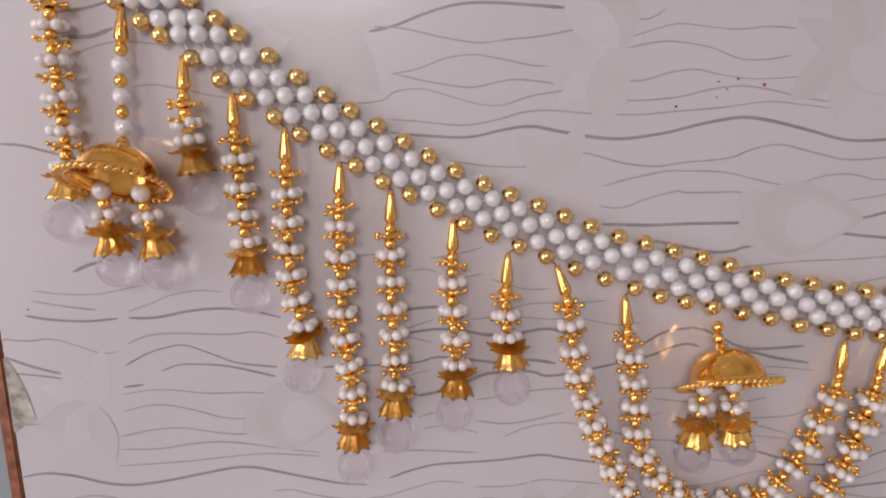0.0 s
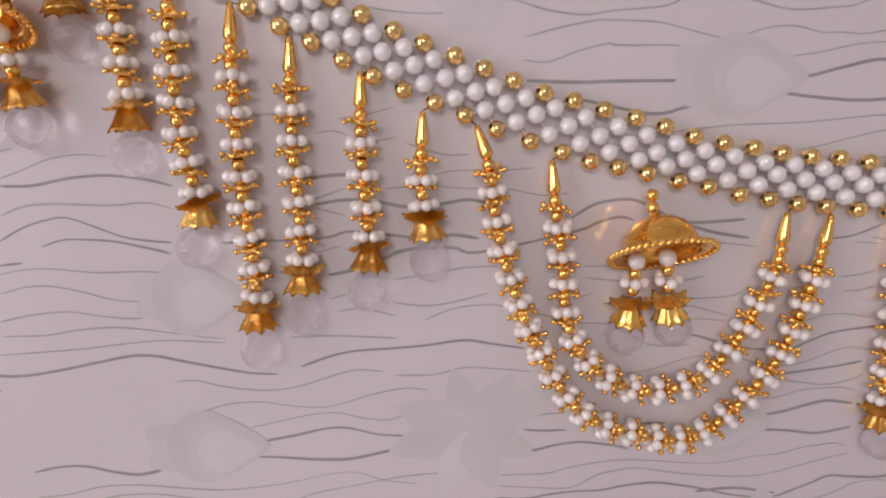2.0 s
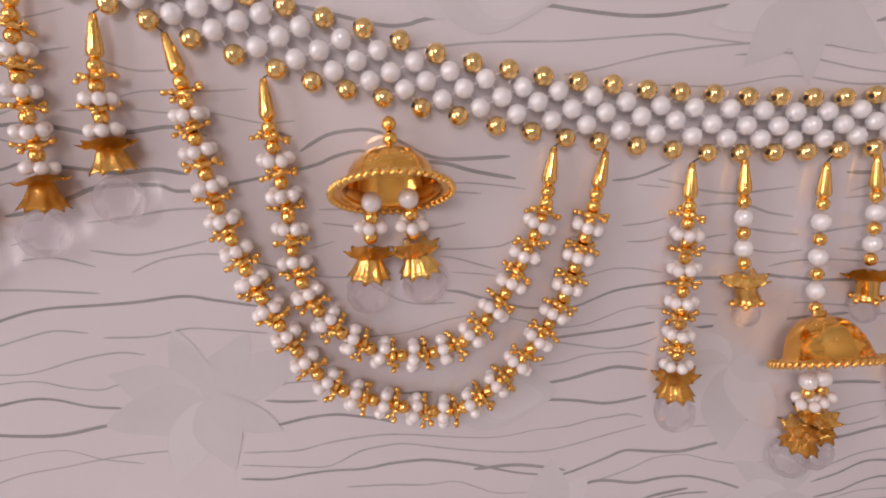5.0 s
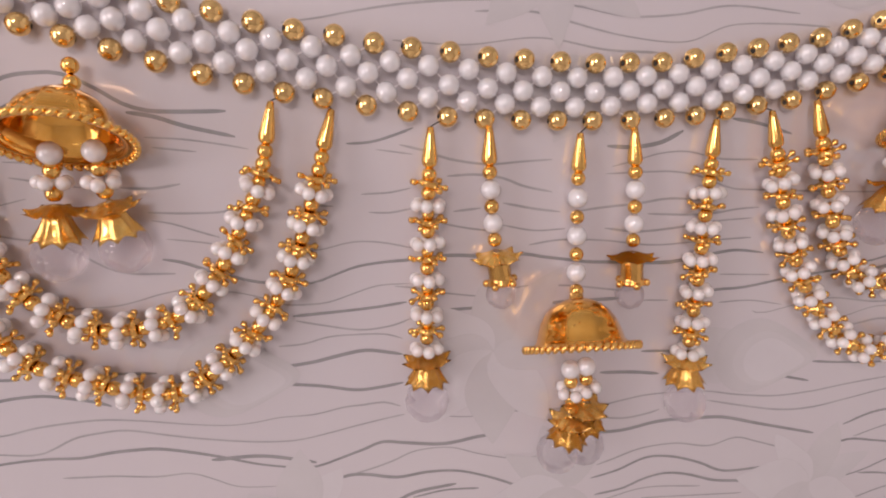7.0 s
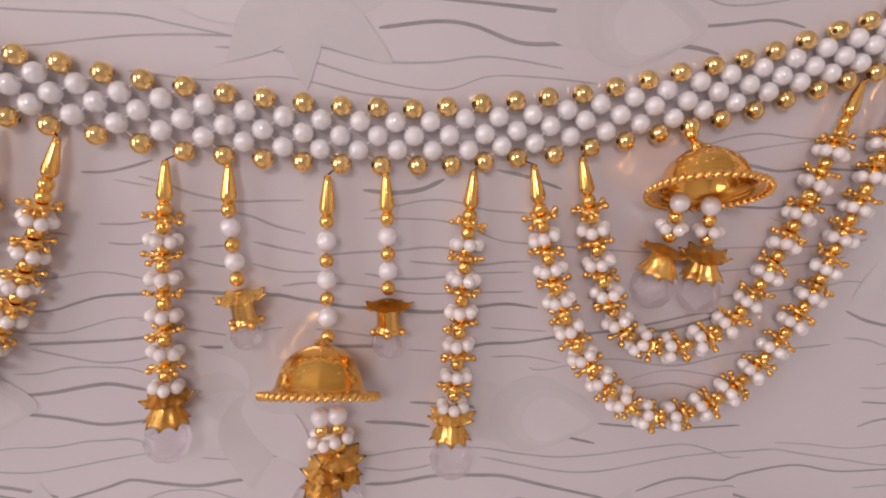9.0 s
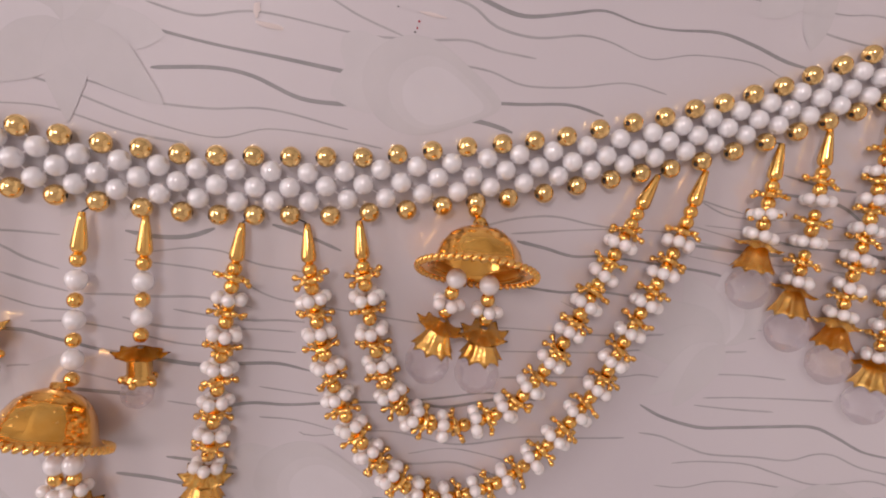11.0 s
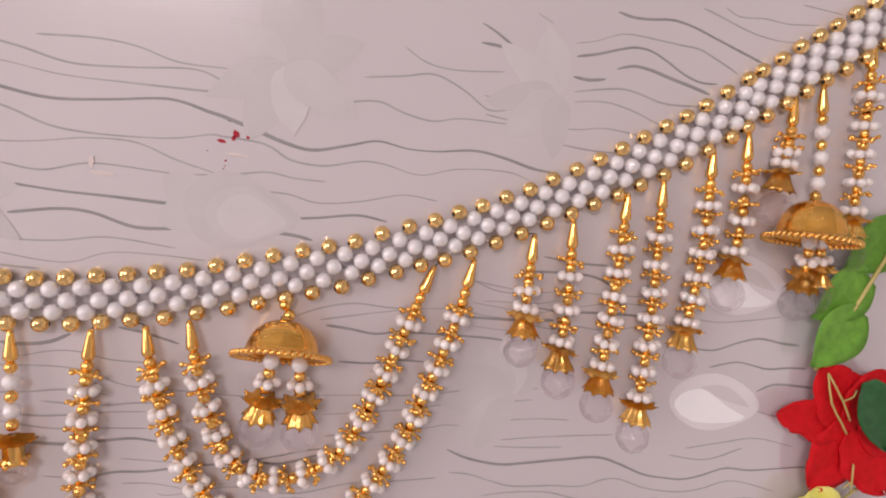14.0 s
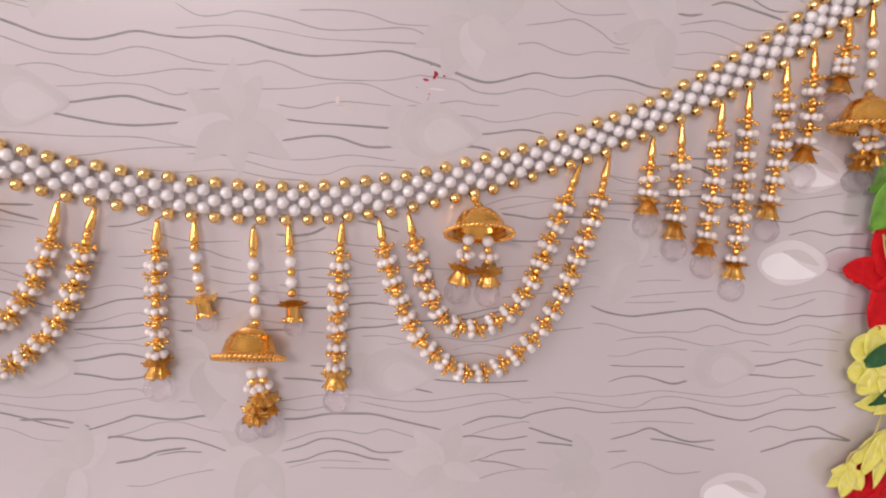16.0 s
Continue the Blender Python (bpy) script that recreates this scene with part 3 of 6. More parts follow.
print_line(chain(-0.3304, 0.0121, -0.3163, 0.0139, -0.3023, 0.0127, -0.2902, 0.0104, -0.2759, 0.0112, -0.2616, 0.0131, -0.2492, 0.0098), 0.0017, PRINT_LINE)
print_line(chain(-0.3260, -0.0205, -0.3156, -0.0185, -0.2989, -0.0125, -0.2906, -0.0094, -0.2698, -0.0088, -0.2573, -0.0112, -0.2133, -0.0024, -0.2029, 0.0016, -0.1924, 0.0042, -0.1859, 0.0024), 0.0017, PRINT_LINE)
print_line(chain(0.2660, 0.0713, 0.2785, 0.0706, 0.2889, 0.0706, 0.3013, 0.0714), 0.0017, PRINT_LINE)
print_line(chain(-0.2139, 0.0566, -0.2000, 0.0537, -0.1970, 0.0530, -0.1818, 0.0502, -0.1718, 0.0511, -0.1657, 0.0530, -0.1268, 0.0583, -0.1112, 0.0574, -0.1000, 0.0563, -0.0871, 0.0555, -0.0708, 0.0564, -0.0478, 0.0605), 0.0017, PRINT_LINE)
print_line(chain(-0.5240, -0.0600, -0.5126, -0.0581, -0.4989, -0.0597, -0.4827, -0.0642, -0.4688, -0.0655, -0.4517, -0.0634, -0.4345, -0.0601, -0.4173, -0.0571, -0.4060, -0.0577, -0.4000, -0.0592, -0.3820, -0.0636, -0.3646, -0.0674, -0.3519, -0.0684), 0.0017, PRINT_LINE)
print_line(chain(-0.2374, 0.0645, -0.2143, 0.0637, -0.2000, 0.0641, -0.1829, 0.0643, -0.1654, 0.0644, -0.1174, 0.0655, -0.1024, 0.0682, -0.1000, 0.0688, -0.0967, 0.0696, -0.0791, 0.0731, -0.0644, 0.0707, -0.0446, 0.0680), 0.0017, PRINT_LINE)
print_line(chain(0.1501, -0.1339, 0.1635, -0.1280, 0.1750, -0.1260, 0.1934, -0.1267, 0.2000, -0.1234, 0.2271, -0.1174, 0.2515, -0.1200, 0.2822, -0.1174, 0.3044, -0.1152, 0.3224, -0.1136, 0.3467, -0.1195, 0.3707, -0.1219, 0.3885, -0.1156, 0.4021, -0.1117, 0.4262, -0.1113, 0.4451, -0.1081), 0.0017, PRINT_LINE)
print_line(chain(-0.3365, 0.1079, -0.3185, 0.1062, -0.3004, 0.1056, -0.2848, 0.1087, -0.2719, 0.1102, -0.2588, 0.1078, -0.2404, 0.1048, -0.2272, 0.1044, -0.2089, 0.1069, -0.1933, 0.1106, -0.1751, 0.1135, -0.1617, 0.1121, -0.1427, 0.1076, -0.1234, 0.1028, -0.1026, 0.1032, -0.0903, 0.1063, -0.0746, 0.1114, -0.0586, 0.1107, -0.0424, 0.1114, -0.0228, 0.1147, -0.0095, 0.1137, 0.0075, 0.1103, 0.0281, 0.1090, 0.0521, 0.1128, 0.0764, 0.1174, 0.0946, 0.1147, 0.1000, 0.1139, 0.1146, 0.1105, 0.1286, 0.1068, 0.1423, 0.1055, 0.1593, 0.1108, 0.1722, 0.1150, 0.1868, 0.1138, 0.2010, 0.1149, 0.2198, 0.1185, 0.2353, 0.1175, 0.2517, 0.1147, 0.2650, 0.1146), 0.0017, PRINT_LINE)
print_line(chain(0.1536, -0.1641, 0.1678, -0.1597, 0.1818, -0.1536, 0.1998, -0.1514), 0.0017, PRINT_LINE)
print_line(chain(0.2072, -0.1455, 0.2291, -0.1467, 0.2381, -0.1477), 0.0017, PRINT_LINE)
print_line(chain(-0.5112, 0.0239, -0.4996, 0.0218, -0.4839, 0.0207, -0.4678, 0.0218), 0.0017, PRINT_LINE)
print_line(chain(-0.0510, -0.0746, -0.0282, -0.0729, 0.0264, -0.0691), 0.0017, PRINT_LINE)
print_line(chain(0.0541, -0.0710, 0.0687, -0.0655, 0.0839, -0.0638, 0.1042, -0.0594, 0.1263, -0.0555, 0.1457, -0.0503, 0.1652, -0.0449, 0.1856, -0.0449), 0.0017, PRINT_LINE)
print_line(chain(0.2130, 0.1790, 0.2210, 0.1760, 0.2310, 0.1710, 0.2400, 0.1690), 0.0017, PRINT_LINE)
print_line(chain(0.2140, 0.1700, 0.2250, 0.1700, 0.2400, 0.1680), 0.0017, PRINT_LINE)
print_line(chain(0.2630, 0.1730, 0.2730, 0.1760, 0.2830, 0.1800, 0.2920, 0.1830, 0.3010, 0.1830, 0.3100, 0.1800, 0.3220, 0.1750, 0.3320, 0.1730, 0.3410, 0.1740), 0.0017, PRINT_LINE)
print_line(chain(0.2630, 0.1630, 0.2720, 0.1630, 0.2800, 0.1650), 0.0017, PRINT_LINE)
print_line(chain(0.2850, 0.1710, 0.2930, 0.1740, 0.3020, 0.1740, 0.3140, 0.1720, 0.3270, 0.1700, 0.3380, 0.1680), 0.0017, PRINT_LINE)
print_line(chain(0.2800, 0.1980, 0.2880, 0.1970, 0.2980, 0.1980, 0.3090, 0.2000, 0.3210, 0.1990, 0.3340, 0.1960, 0.3510, 0.1920, 0.3640, 0.1890), 0.0017, PRINT_LINE)
print_line(chain(-0.2150, 0.0040, -0.2050, 0.0100, -0.1950, 0.0120, -0.1870, 0.0120, -0.1770, 0.0080, -0.1680, 0.0030, -0.1600, 0.0010, -0.1500, 0.0010, -0.1330, 0.0020), 0.0017, PRINT_LINE)
print_line(chain(-0.1670, 0.0000, -0.1580, -0.0010, -0.1470, -0.0040, -0.1300, -0.0070), 0.0017, PRINT_LINE)
print_line(chain(-0.1580, -0.0540, -0.1510, -0.0550, -0.1420, -0.0580, -0.1270, -0.0620, -0.1190, -0.0630, -0.1030, -0.0630, -0.0950, -0.0600, -0.0850, -0.0560, -0.0740, -0.0540, -0.0640, -0.0530, -0.0490, -0.0510, -0.0400, -0.0510, -0.0290, -0.0510, -0.0170, -0.0500, -0.0100, -0.0510, 0.0000, -0.0520, 0.0100, -0.0530, 0.0200, -0.0530, 0.0430, -0.0530, 0.0510, -0.0520, 0.0650, -0.0490, 0.0770, -0.0470, 0.0900, -0.0480), 0.0017, PRINT_LINE)
print_line(chain(-0.0900, -0.0080, -0.0810, -0.0070, -0.0720, -0.0040, -0.0650, -0.0010), 0.0017, PRINT_LINE)
print_line(chain(-0.1850, -0.1010, -0.1750, -0.1010, -0.1630, -0.1010), 0.0017, PRINT_LINE)
print_line(chain(-0.2350, -0.1020, -0.2250, -0.1030, -0.2130, -0.1030), 0.0017, PRINT_LINE)
print_line(chain(-0.2350, -0.1150, -0.2260, -0.1130, -0.2170, -0.1110, -0.2060, -0.1100, -0.1980, -0.1110, -0.1870, -0.1130, -0.1810, -0.1150), 0.0017, PRINT_LINE)
print_line(chain(-0.2480, -0.1400, -0.2330, -0.1410, -0.2190, -0.1390, -0.2070, -0.1380, -0.1940, -0.1380, -0.1830, -0.1360, -0.1720, -0.1350, -0.1640, -0.1350, -0.1520, -0.1370, -0.1390, -0.1400, -0.1240, -0.1440, -0.1100, -0.1460, -0.1010, -0.1460, -0.0900, -0.1420, -0.0800, -0.1380, -0.0730, -0.1350, -0.0620, -0.1360, -0.0460, -0.1370, -0.0310, -0.1340, -0.0230, -0.1330), 0.0017, PRINT_LINE)
print_line(chain(-0.1140, -0.0990, -0.1020, -0.0970, -0.0910, -0.0940, -0.0810, -0.0920, -0.0720, -0.0930, -0.0660, -0.0940), 0.0017, PRINT_LINE)
print_line(chain(-0.1240, -0.1070, -0.1110, -0.1070, -0.0980, -0.1080, -0.0850, -0.1100, -0.0750, -0.1090, -0.0650, -0.1070), 0.0017, PRINT_LINE)
print_line(chain(-0.1040, -0.1560, -0.0960, -0.1540, -0.0870, -0.1510, -0.0790, -0.1510, -0.0660, -0.1530, -0.0530, -0.1510, -0.0390, -0.1510, -0.0240, -0.1550, -0.0110, -0.1600, -0.0010, -0.1630), 0.0017, PRINT_LINE)
print_line(chain(-0.0460, -0.1020, -0.0350, -0.0990, -0.0230, -0.0990), 0.0017, PRINT_LINE)
print_line(chain(0.0240, -0.1340, 0.0370, -0.1330, 0.0540, -0.1290, 0.0720, -0.1280, 0.0860, -0.1280, 0.1050, -0.1320, 0.1350, -0.1380), 0.0017, PRINT_LINE)
print_line(chain(0.0240, -0.1580, 0.0370, -0.1540, 0.0500, -0.1480, 0.0630, -0.1480, 0.0780, -0.1520, 0.0910, -0.1570, 0.1100, -0.1560, 0.1160, -0.1560), 0.0017, PRINT_LINE)
print_line(chain(0.0270, -0.1670, 0.0410, -0.1640, 0.0490, -0.1600, 0.0600, -0.1570, 0.0720, -0.1580, 0.0870, -0.1620, 0.1010, -0.1630, 0.1160, -0.1650), 0.0017, PRINT_LINE)
print_line(chain(0.0220, -0.1040, 0.0370, -0.1040, 0.0500, -0.1050), 0.0017, PRINT_LINE)
print_line(chain(0.0400, -0.0940, 0.0510, -0.0940, 0.0730, -0.0950, 0.0850, -0.0950), 0.0017, PRINT_LINE)
print_line(chain(0.0770, -0.1060, 0.0900, -0.1050, 0.1090, -0.1070, 0.1260, -0.1100), 0.0017, PRINT_LINE)
print_line(chain(-0.4630, 0.0220, -0.4500, 0.0220, -0.4340, 0.0250, -0.4180, 0.0260, -0.4020, 0.0240, -0.3910, 0.0210), 0.0017, PRINT_LINE)
print_line(chain(-0.4670, -0.0020, -0.4560, 0.0040, -0.4460, 0.0070, -0.4380, 0.0080, -0.4270, 0.0040, -0.4150, -0.0010, -0.4040, -0.0030, -0.3940, -0.0040), 0.0017, PRINT_LINE)
print_line(chain(-0.4690, -0.0130, -0.4590, -0.0120), 0.0017, PRINT_LINE)
print_line(chain(-0.4500, -0.0050, -0.4410, -0.0020, -0.4310, -0.0020, -0.4190, -0.0030, -0.4060, -0.0060, -0.3950, -0.0090), 0.0017, PRINT_LINE)
print_line(chain(-0.3440, 0.0210, -0.3300, 0.0240, -0.3200, 0.0250, -0.3140, 0.0250), 0.0017, PRINT_LINE)
print_line(chain(-0.3410, -0.0650, -0.3300, -0.0610, -0.3170, -0.0580, -0.2970, -0.0570, -0.2820, -0.0560, -0.2640, -0.0540, -0.2520, -0.0560, -0.2350, -0.0590), 0.0017, PRINT_LINE)
print_line(chain(-0.1440, -0.1410, -0.1230, -0.1400, -0.1010, -0.1440), 0.0017, PRINT_LINE)
print_line(chain(0.2330, -0.0390, 0.2450, -0.0430, 0.2630, -0.0450, 0.2770, -0.0430, 0.2990, -0.0390, 0.3190, -0.0360, 0.3330, -0.0390, 0.3490, -0.0440, 0.3630, -0.0450, 0.3730, -0.0450, 0.3840, -0.0420, 0.3990, -0.0360, 0.4150, -0.0360, 0.4360, -0.0330, 0.4520, -0.0310, 0.4670, -0.0330), 0.0017, PRINT_LINE)
print_line(chain(0.2540, -0.0830, 0.2700, -0.0830, 0.2930, -0.0820, 0.3210, -0.0810), 0.0017, PRINT_LINE)
print_line(chain(0.2550, -0.0960, 0.2650, -0.0920, 0.2790, -0.0900, 0.2910, -0.0920, 0.3060, -0.0950, 0.3190, -0.0910), 0.0017, PRINT_LINE)
print_line(chain(0.3670, -0.0780, 0.3810, -0.0760, 0.3980, -0.0710, 0.4080, -0.0720, 0.4260, -0.0750), 0.0017, PRINT_LINE)
print_line(chain(0.3570, -0.0850, 0.3750, -0.0850, 0.3950, -0.0860, 0.4210, -0.0830), 0.0017, PRINT_LINE)
print_line(chain(0.3740, 0.0230, 0.3830, 0.0260, 0.3910, 0.0280, 0.4010, 0.0270, 0.4110, 0.0260, 0.4230, 0.0280, 0.4350, 0.0290), 0.0017, PRINT_LINE)
print_line(chain(0.4070, 0.0120, 0.4160, 0.0170, 0.4260, 0.0180, 0.4440, 0.0180), 0.0017, PRINT_LINE)
print_line(chain(0.3580, 0.0330, 0.3740, 0.0330, 0.3880, 0.0390, 0.4010, 0.0430, 0.4150, 0.0420, 0.4270, 0.0420), 0.0017, PRINT_LINE)
print_line(chain(0.1690, 0.0030, 0.1860, 0.0040, 0.1970, 0.0070, 0.2200, 0.0080), 0.0017, PRINT_LINE)
print_line(chain(0.2326, 0.0423, 0.2557, 0.0410, 0.2677, 0.0410, 0.2906, 0.0474, 0.3118, 0.0521, 0.3349, 0.0531), 0.0010, PRINT_THIN)
print_line(chain(-0.3893, -0.0868, -0.3762, -0.0830, -0.3607, -0.0824, -0.3479, -0.0848, -0.3349, -0.0862, -0.3243, -0.0851, -0.3083, -0.0804, -0.2923, -0.0777, -0.2817, -0.0790), 0.0010, PRINT_THIN)
print_line(chain(-0.3669, -0.0955, -0.3537, -0.0931, -0.3377, -0.0899, -0.3245, -0.0895, -0.3140, -0.0925, -0.3007, -0.0942, -0.2899, -0.0916, -0.2520, -0.0909, -0.2382, -0.0941, -0.2243, -0.0940, -0.2104, -0.0933), 0.0010, PRINT_THIN)
print_line(chain(-0.0473, -0.1234, -0.0353, -0.1240, -0.0228, -0.1222, 0.0191, -0.1207, 0.0342, -0.1179, 0.0482, -0.1152, 0.0733, -0.1143, 0.0899, -0.1163, 0.1095, -0.1175, 0.1288, -0.1155, 0.1453, -0.1123, 0.1593, -0.1099, 0.1708, -0.1087, 0.1833, -0.1113, 0.1932, -0.1146, 0.2000, -0.1142), 0.0010, PRINT_THIN)
print_line(chain(0.0739, -0.1186, 0.0936, -0.1221, 0.1136, -0.1248, 0.1305, -0.1240, 0.1499, -0.1196, 0.1665, -0.1155, 0.1837, -0.1128, 0.2000, -0.1111, 0.2152, -0.1095, 0.2284, -0.1111, 0.2505, -0.1133, 0.2774, -0.1154, 0.2939, -0.1070, 0.3117, -0.1053, 0.3400, -0.1092, 0.3637, -0.1105, 0.3865, -0.1063, 0.4042, -0.1000, 0.4382, -0.0999), 0.0010, PRINT_THIN)
print_line(chain(0.1280, -0.0842, 0.1442, -0.0812, 0.1578, -0.0787, 0.1759, -0.0820, 0.1886, -0.0861), 0.0010, PRINT_THIN)
print_line(chain(-0.0478, -0.0329, -0.0369, -0.0313), 0.0010, PRINT_THIN)
print_line(chain(0.0015, -0.0319, 0.0152, -0.0296, 0.0291, -0.0278, 0.0432, -0.0253, 0.0627, -0.0258), 0.0010, PRINT_THIN)
print_line(chain(-0.0520, -0.0379, -0.0410, -0.0397, -0.0321, -0.0404), 0.0010, PRINT_THIN)
print_line(chain(-0.0700, -0.0642, -0.0624, -0.0648, -0.0467, -0.0673, -0.0307, -0.0681, -0.0171, -0.0640, 0.0017, -0.0635, 0.0138, -0.0644, 0.0310, -0.0660), 0.0010, PRINT_THIN)
print_line(chain(0.0159, -0.0130, 0.0271, -0.0097, 0.0361, -0.0069, 0.0478, -0.0058, 0.0625, -0.0082, 0.0796, -0.0079), 0.0010, PRINT_THIN)
print_line(chain(0.0138, -0.0160, 0.0300, -0.0147, 0.0441, -0.0142, 0.0564, -0.0161, 0.0692, -0.0201, 0.0842, -0.0205, 0.1387, -0.0197, 0.1631, -0.0158, 0.1860, -0.0133, 0.2050, -0.0114, 0.2223, -0.0087, 0.2335, -0.0060, 0.2651, -0.0021, 0.2770, 0.0002), 0.0010, PRINT_THIN)
print_line(chain(0.0161, -0.0385, 0.0305, -0.0396, 0.0472, -0.0377, 0.0640, -0.0346, 0.0813, -0.0327), 0.0010, PRINT_THIN)
print_line(chain(-0.0522, 0.1157, -0.0230, 0.1209, 0.0069, 0.1213, 0.0308, 0.1198, 0.0585, 0.1214, 0.1000, 0.1244), 0.0010, PRINT_THIN)
print_line(chain(0.0197, 0.1350, 0.0434, 0.1380, 0.0607, 0.1378, 0.0785, 0.1343, 0.1000, 0.1355), 0.0010, PRINT_THIN)
print_line(chain(0.1613, 0.1434, 0.1796, 0.1474, 0.1943, 0.1509, 0.2104, 0.1459, 0.2232, 0.1392, 0.2346, 0.1416), 0.0010, PRINT_THIN)
print_line(chain(0.1777, 0.1610, 0.1898, 0.1556, 0.2052, 0.1550, 0.2279, 0.1586), 0.0010, PRINT_THIN)
print_line(chain(0.2147, -0.1060, 0.2320, -0.1061, 0.2540, -0.1074, 0.2756, -0.1046, 0.2974, -0.1010, 0.3249, -0.1025, 0.3529, -0.1036, 0.3800, -0.0982, 0.4030, -0.0944, 0.4186, -0.0993, 0.4517, -0.0946), 0.0010, PRINT_THIN)
print_line(chain(0.2617, -0.1287, 0.2927, -0.1257, 0.3294, -0.1262), 0.0010, PRINT_THIN)
print_line(chain(0.2676, -0.1655, 0.2893, -0.1592, 0.3185, -0.1680, 0.3416, -0.1660), 0.0010, PRINT_THIN)
print_line(chain(0.0300, -0.1705, 0.0523, -0.1644, 0.0802, -0.1649), 0.0010, PRINT_THIN)
print_line(chain(0.1639, -0.1772, 0.1845, -0.1699, 0.2101, -0.1669, 0.2369, -0.1700), 0.0010, PRINT_THIN)
print_line(chain(0.1366, -0.0777, 0.1562, -0.0724, 0.1896, -0.0757), 0.0010, PRINT_THIN)
print_line(chain(-0.5057, 0.0360, -0.4928, 0.0342, -0.4770, 0.0339, -0.4636, 0.0362, -0.4555, 0.0380), 0.0010, PRINT_THIN)
print_line(chain(-0.5076, 0.0311, -0.4935, 0.0284, -0.4779, 0.0262), 0.0010, PRINT_THIN)
print_line(chain(-0.5247, 0.0126, -0.5116, 0.0113, -0.5009, 0.0122, -0.4906, 0.0092, -0.4777, 0.0044, -0.4696, 0.0054), 0.0010, PRINT_THIN)
print_line(chain(-0.5256, -0.0316, -0.5038, -0.0318), 0.0010, PRINT_THIN)
print_line(chain(-0.4769, 0.1419, -0.4567, 0.1478, -0.4323, 0.1465), 0.0010, PRINT_THIN)
print_line(chain(-0.4513, 0.1285, -0.4413, 0.1297, -0.4266, 0.1272, -0.4044, 0.1234, -0.3464, 0.1212, -0.3335, 0.1261, -0.3208, 0.1270, -0.3081, 0.1235, -0.2953, 0.1202, -0.2850, 0.1198, -0.2721, 0.1237, -0.2567, 0.1261, -0.2362, 0.1297, -0.2207, 0.1304, -0.2106, 0.1333, -0.1977, 0.1350, -0.1845, 0.1324, -0.1687, 0.1306, -0.1453, 0.1317), 0.0010, PRINT_THIN)
print_line(chain(-0.5004, -0.0722, -0.4890, -0.0709, -0.4780, -0.0728), 0.0010, PRINT_THIN)
print_line(chain(-0.3454, 0.1538, -0.3304, 0.1532, -0.3105, 0.1489, -0.2954, 0.1469, -0.2827, 0.1483, -0.2651, 0.1501, -0.2323, 0.1565, -0.2197, 0.1569, -0.2123, 0.1612), 0.0010, PRINT_THIN)
print_line(chain(-0.3359, 0.1335, -0.3232, 0.1359, -0.3105, 0.1404, -0.2979, 0.1418, -0.2852, 0.1398, -0.2724, 0.1371, -0.2647, 0.1368), 0.0010, PRINT_THIN)
print_line(chain(-0.3334, 0.1335, -0.3182, 0.1302, -0.3004, 0.1276, -0.2902, 0.1293, -0.2800, 0.1310, -0.2671, 0.1299, -0.2620, 0.1291), 0.0010, PRINT_THIN)
print_line(chain(-0.2319, 0.1481, -0.2194, 0.1516, -0.2068, 0.1547, -0.1913, 0.1532, -0.1784, 0.1522, -0.1657, 0.1534, -0.1527, 0.1526), 0.0010, PRINT_THIN)
print_line(chain(-0.2292, 0.1444, -0.2165, 0.1468, -0.2063, 0.1470, -0.1906, 0.1443, -0.1773, 0.1395, -0.1643, 0.1392, -0.1541, 0.1409), 0.0010, PRINT_THIN)
print_line(chain(-0.2385, 0.1220, -0.2229, 0.1214, -0.2047, 0.1228, -0.1918, 0.1257, -0.1763, 0.1276, -0.1604, 0.1255, -0.1469, 0.1222, -0.1334, 0.1203), 0.0010, PRINT_THIN)
print_line(chain(0.1574, 0.0236, 0.1756, 0.0282), 0.0010, PRINT_THIN)
print_line(chain(0.1852, 0.0000, 0.1933, -0.0022), 0.0010, PRINT_THIN)
print_line(chain(-0.1615, -0.0085, -0.1482, -0.0087, -0.1348, -0.0100, -0.1256, -0.0113), 0.0010, PRINT_THIN)
print_line(chain(-0.2079, -0.0245, -0.1842, -0.0274), 0.0010, PRINT_THIN)
print_line(chain(-0.1066, -0.0317, -0.0946, -0.0320), 0.0010, PRINT_THIN)
print_line(chain(-0.0790, -0.0097, -0.0650, -0.0110), 0.0010, PRINT_THIN)
print_line(chain(0.1187, 0.0822, 0.1341, 0.0829, 0.1483, 0.0809, 0.1683, 0.0849, 0.1882, 0.0912, 0.2055, 0.0909), 0.0010, PRINT_THIN)
print_line(chain(0.1378, 0.1245, 0.1544, 0.1302, 0.1696, 0.1335, 0.1822, 0.1304, 0.1970, 0.1290, 0.2105, 0.1327, 0.2376, 0.1344), 0.0010, PRINT_THIN)
print_line(chain(0.3922, -0.0598, 0.4120, -0.0539, 0.4397, -0.0533), 0.0010, PRINT_THIN)
print_line(chain(0.3639, -0.0662, 0.3936, -0.0655, 0.4140, -0.0620, 0.4359, -0.0624), 0.0010, PRINT_THIN)
print_line(chain(0.2349, 0.0297, 0.2553, 0.0297), 0.0010, PRINT_THIN)
print_line(chain(0.2655, 0.0040, 0.2787, 0.0041), 0.0010, PRINT_THIN)
print_line(chain(0.4067, 0.0013, 0.4225, -0.0014, 0.4372, 0.0015), 0.0010, PRINT_THIN)
print_line(chain(0.3615, -0.0310, 0.3852, -0.0317, 0.4069, -0.0227), 0.0010, PRINT_THIN)
print_line(chain(-0.3552, 0.0507, -0.3436, 0.0515, -0.3320, 0.0533), 0.0010, PRINT_THIN)
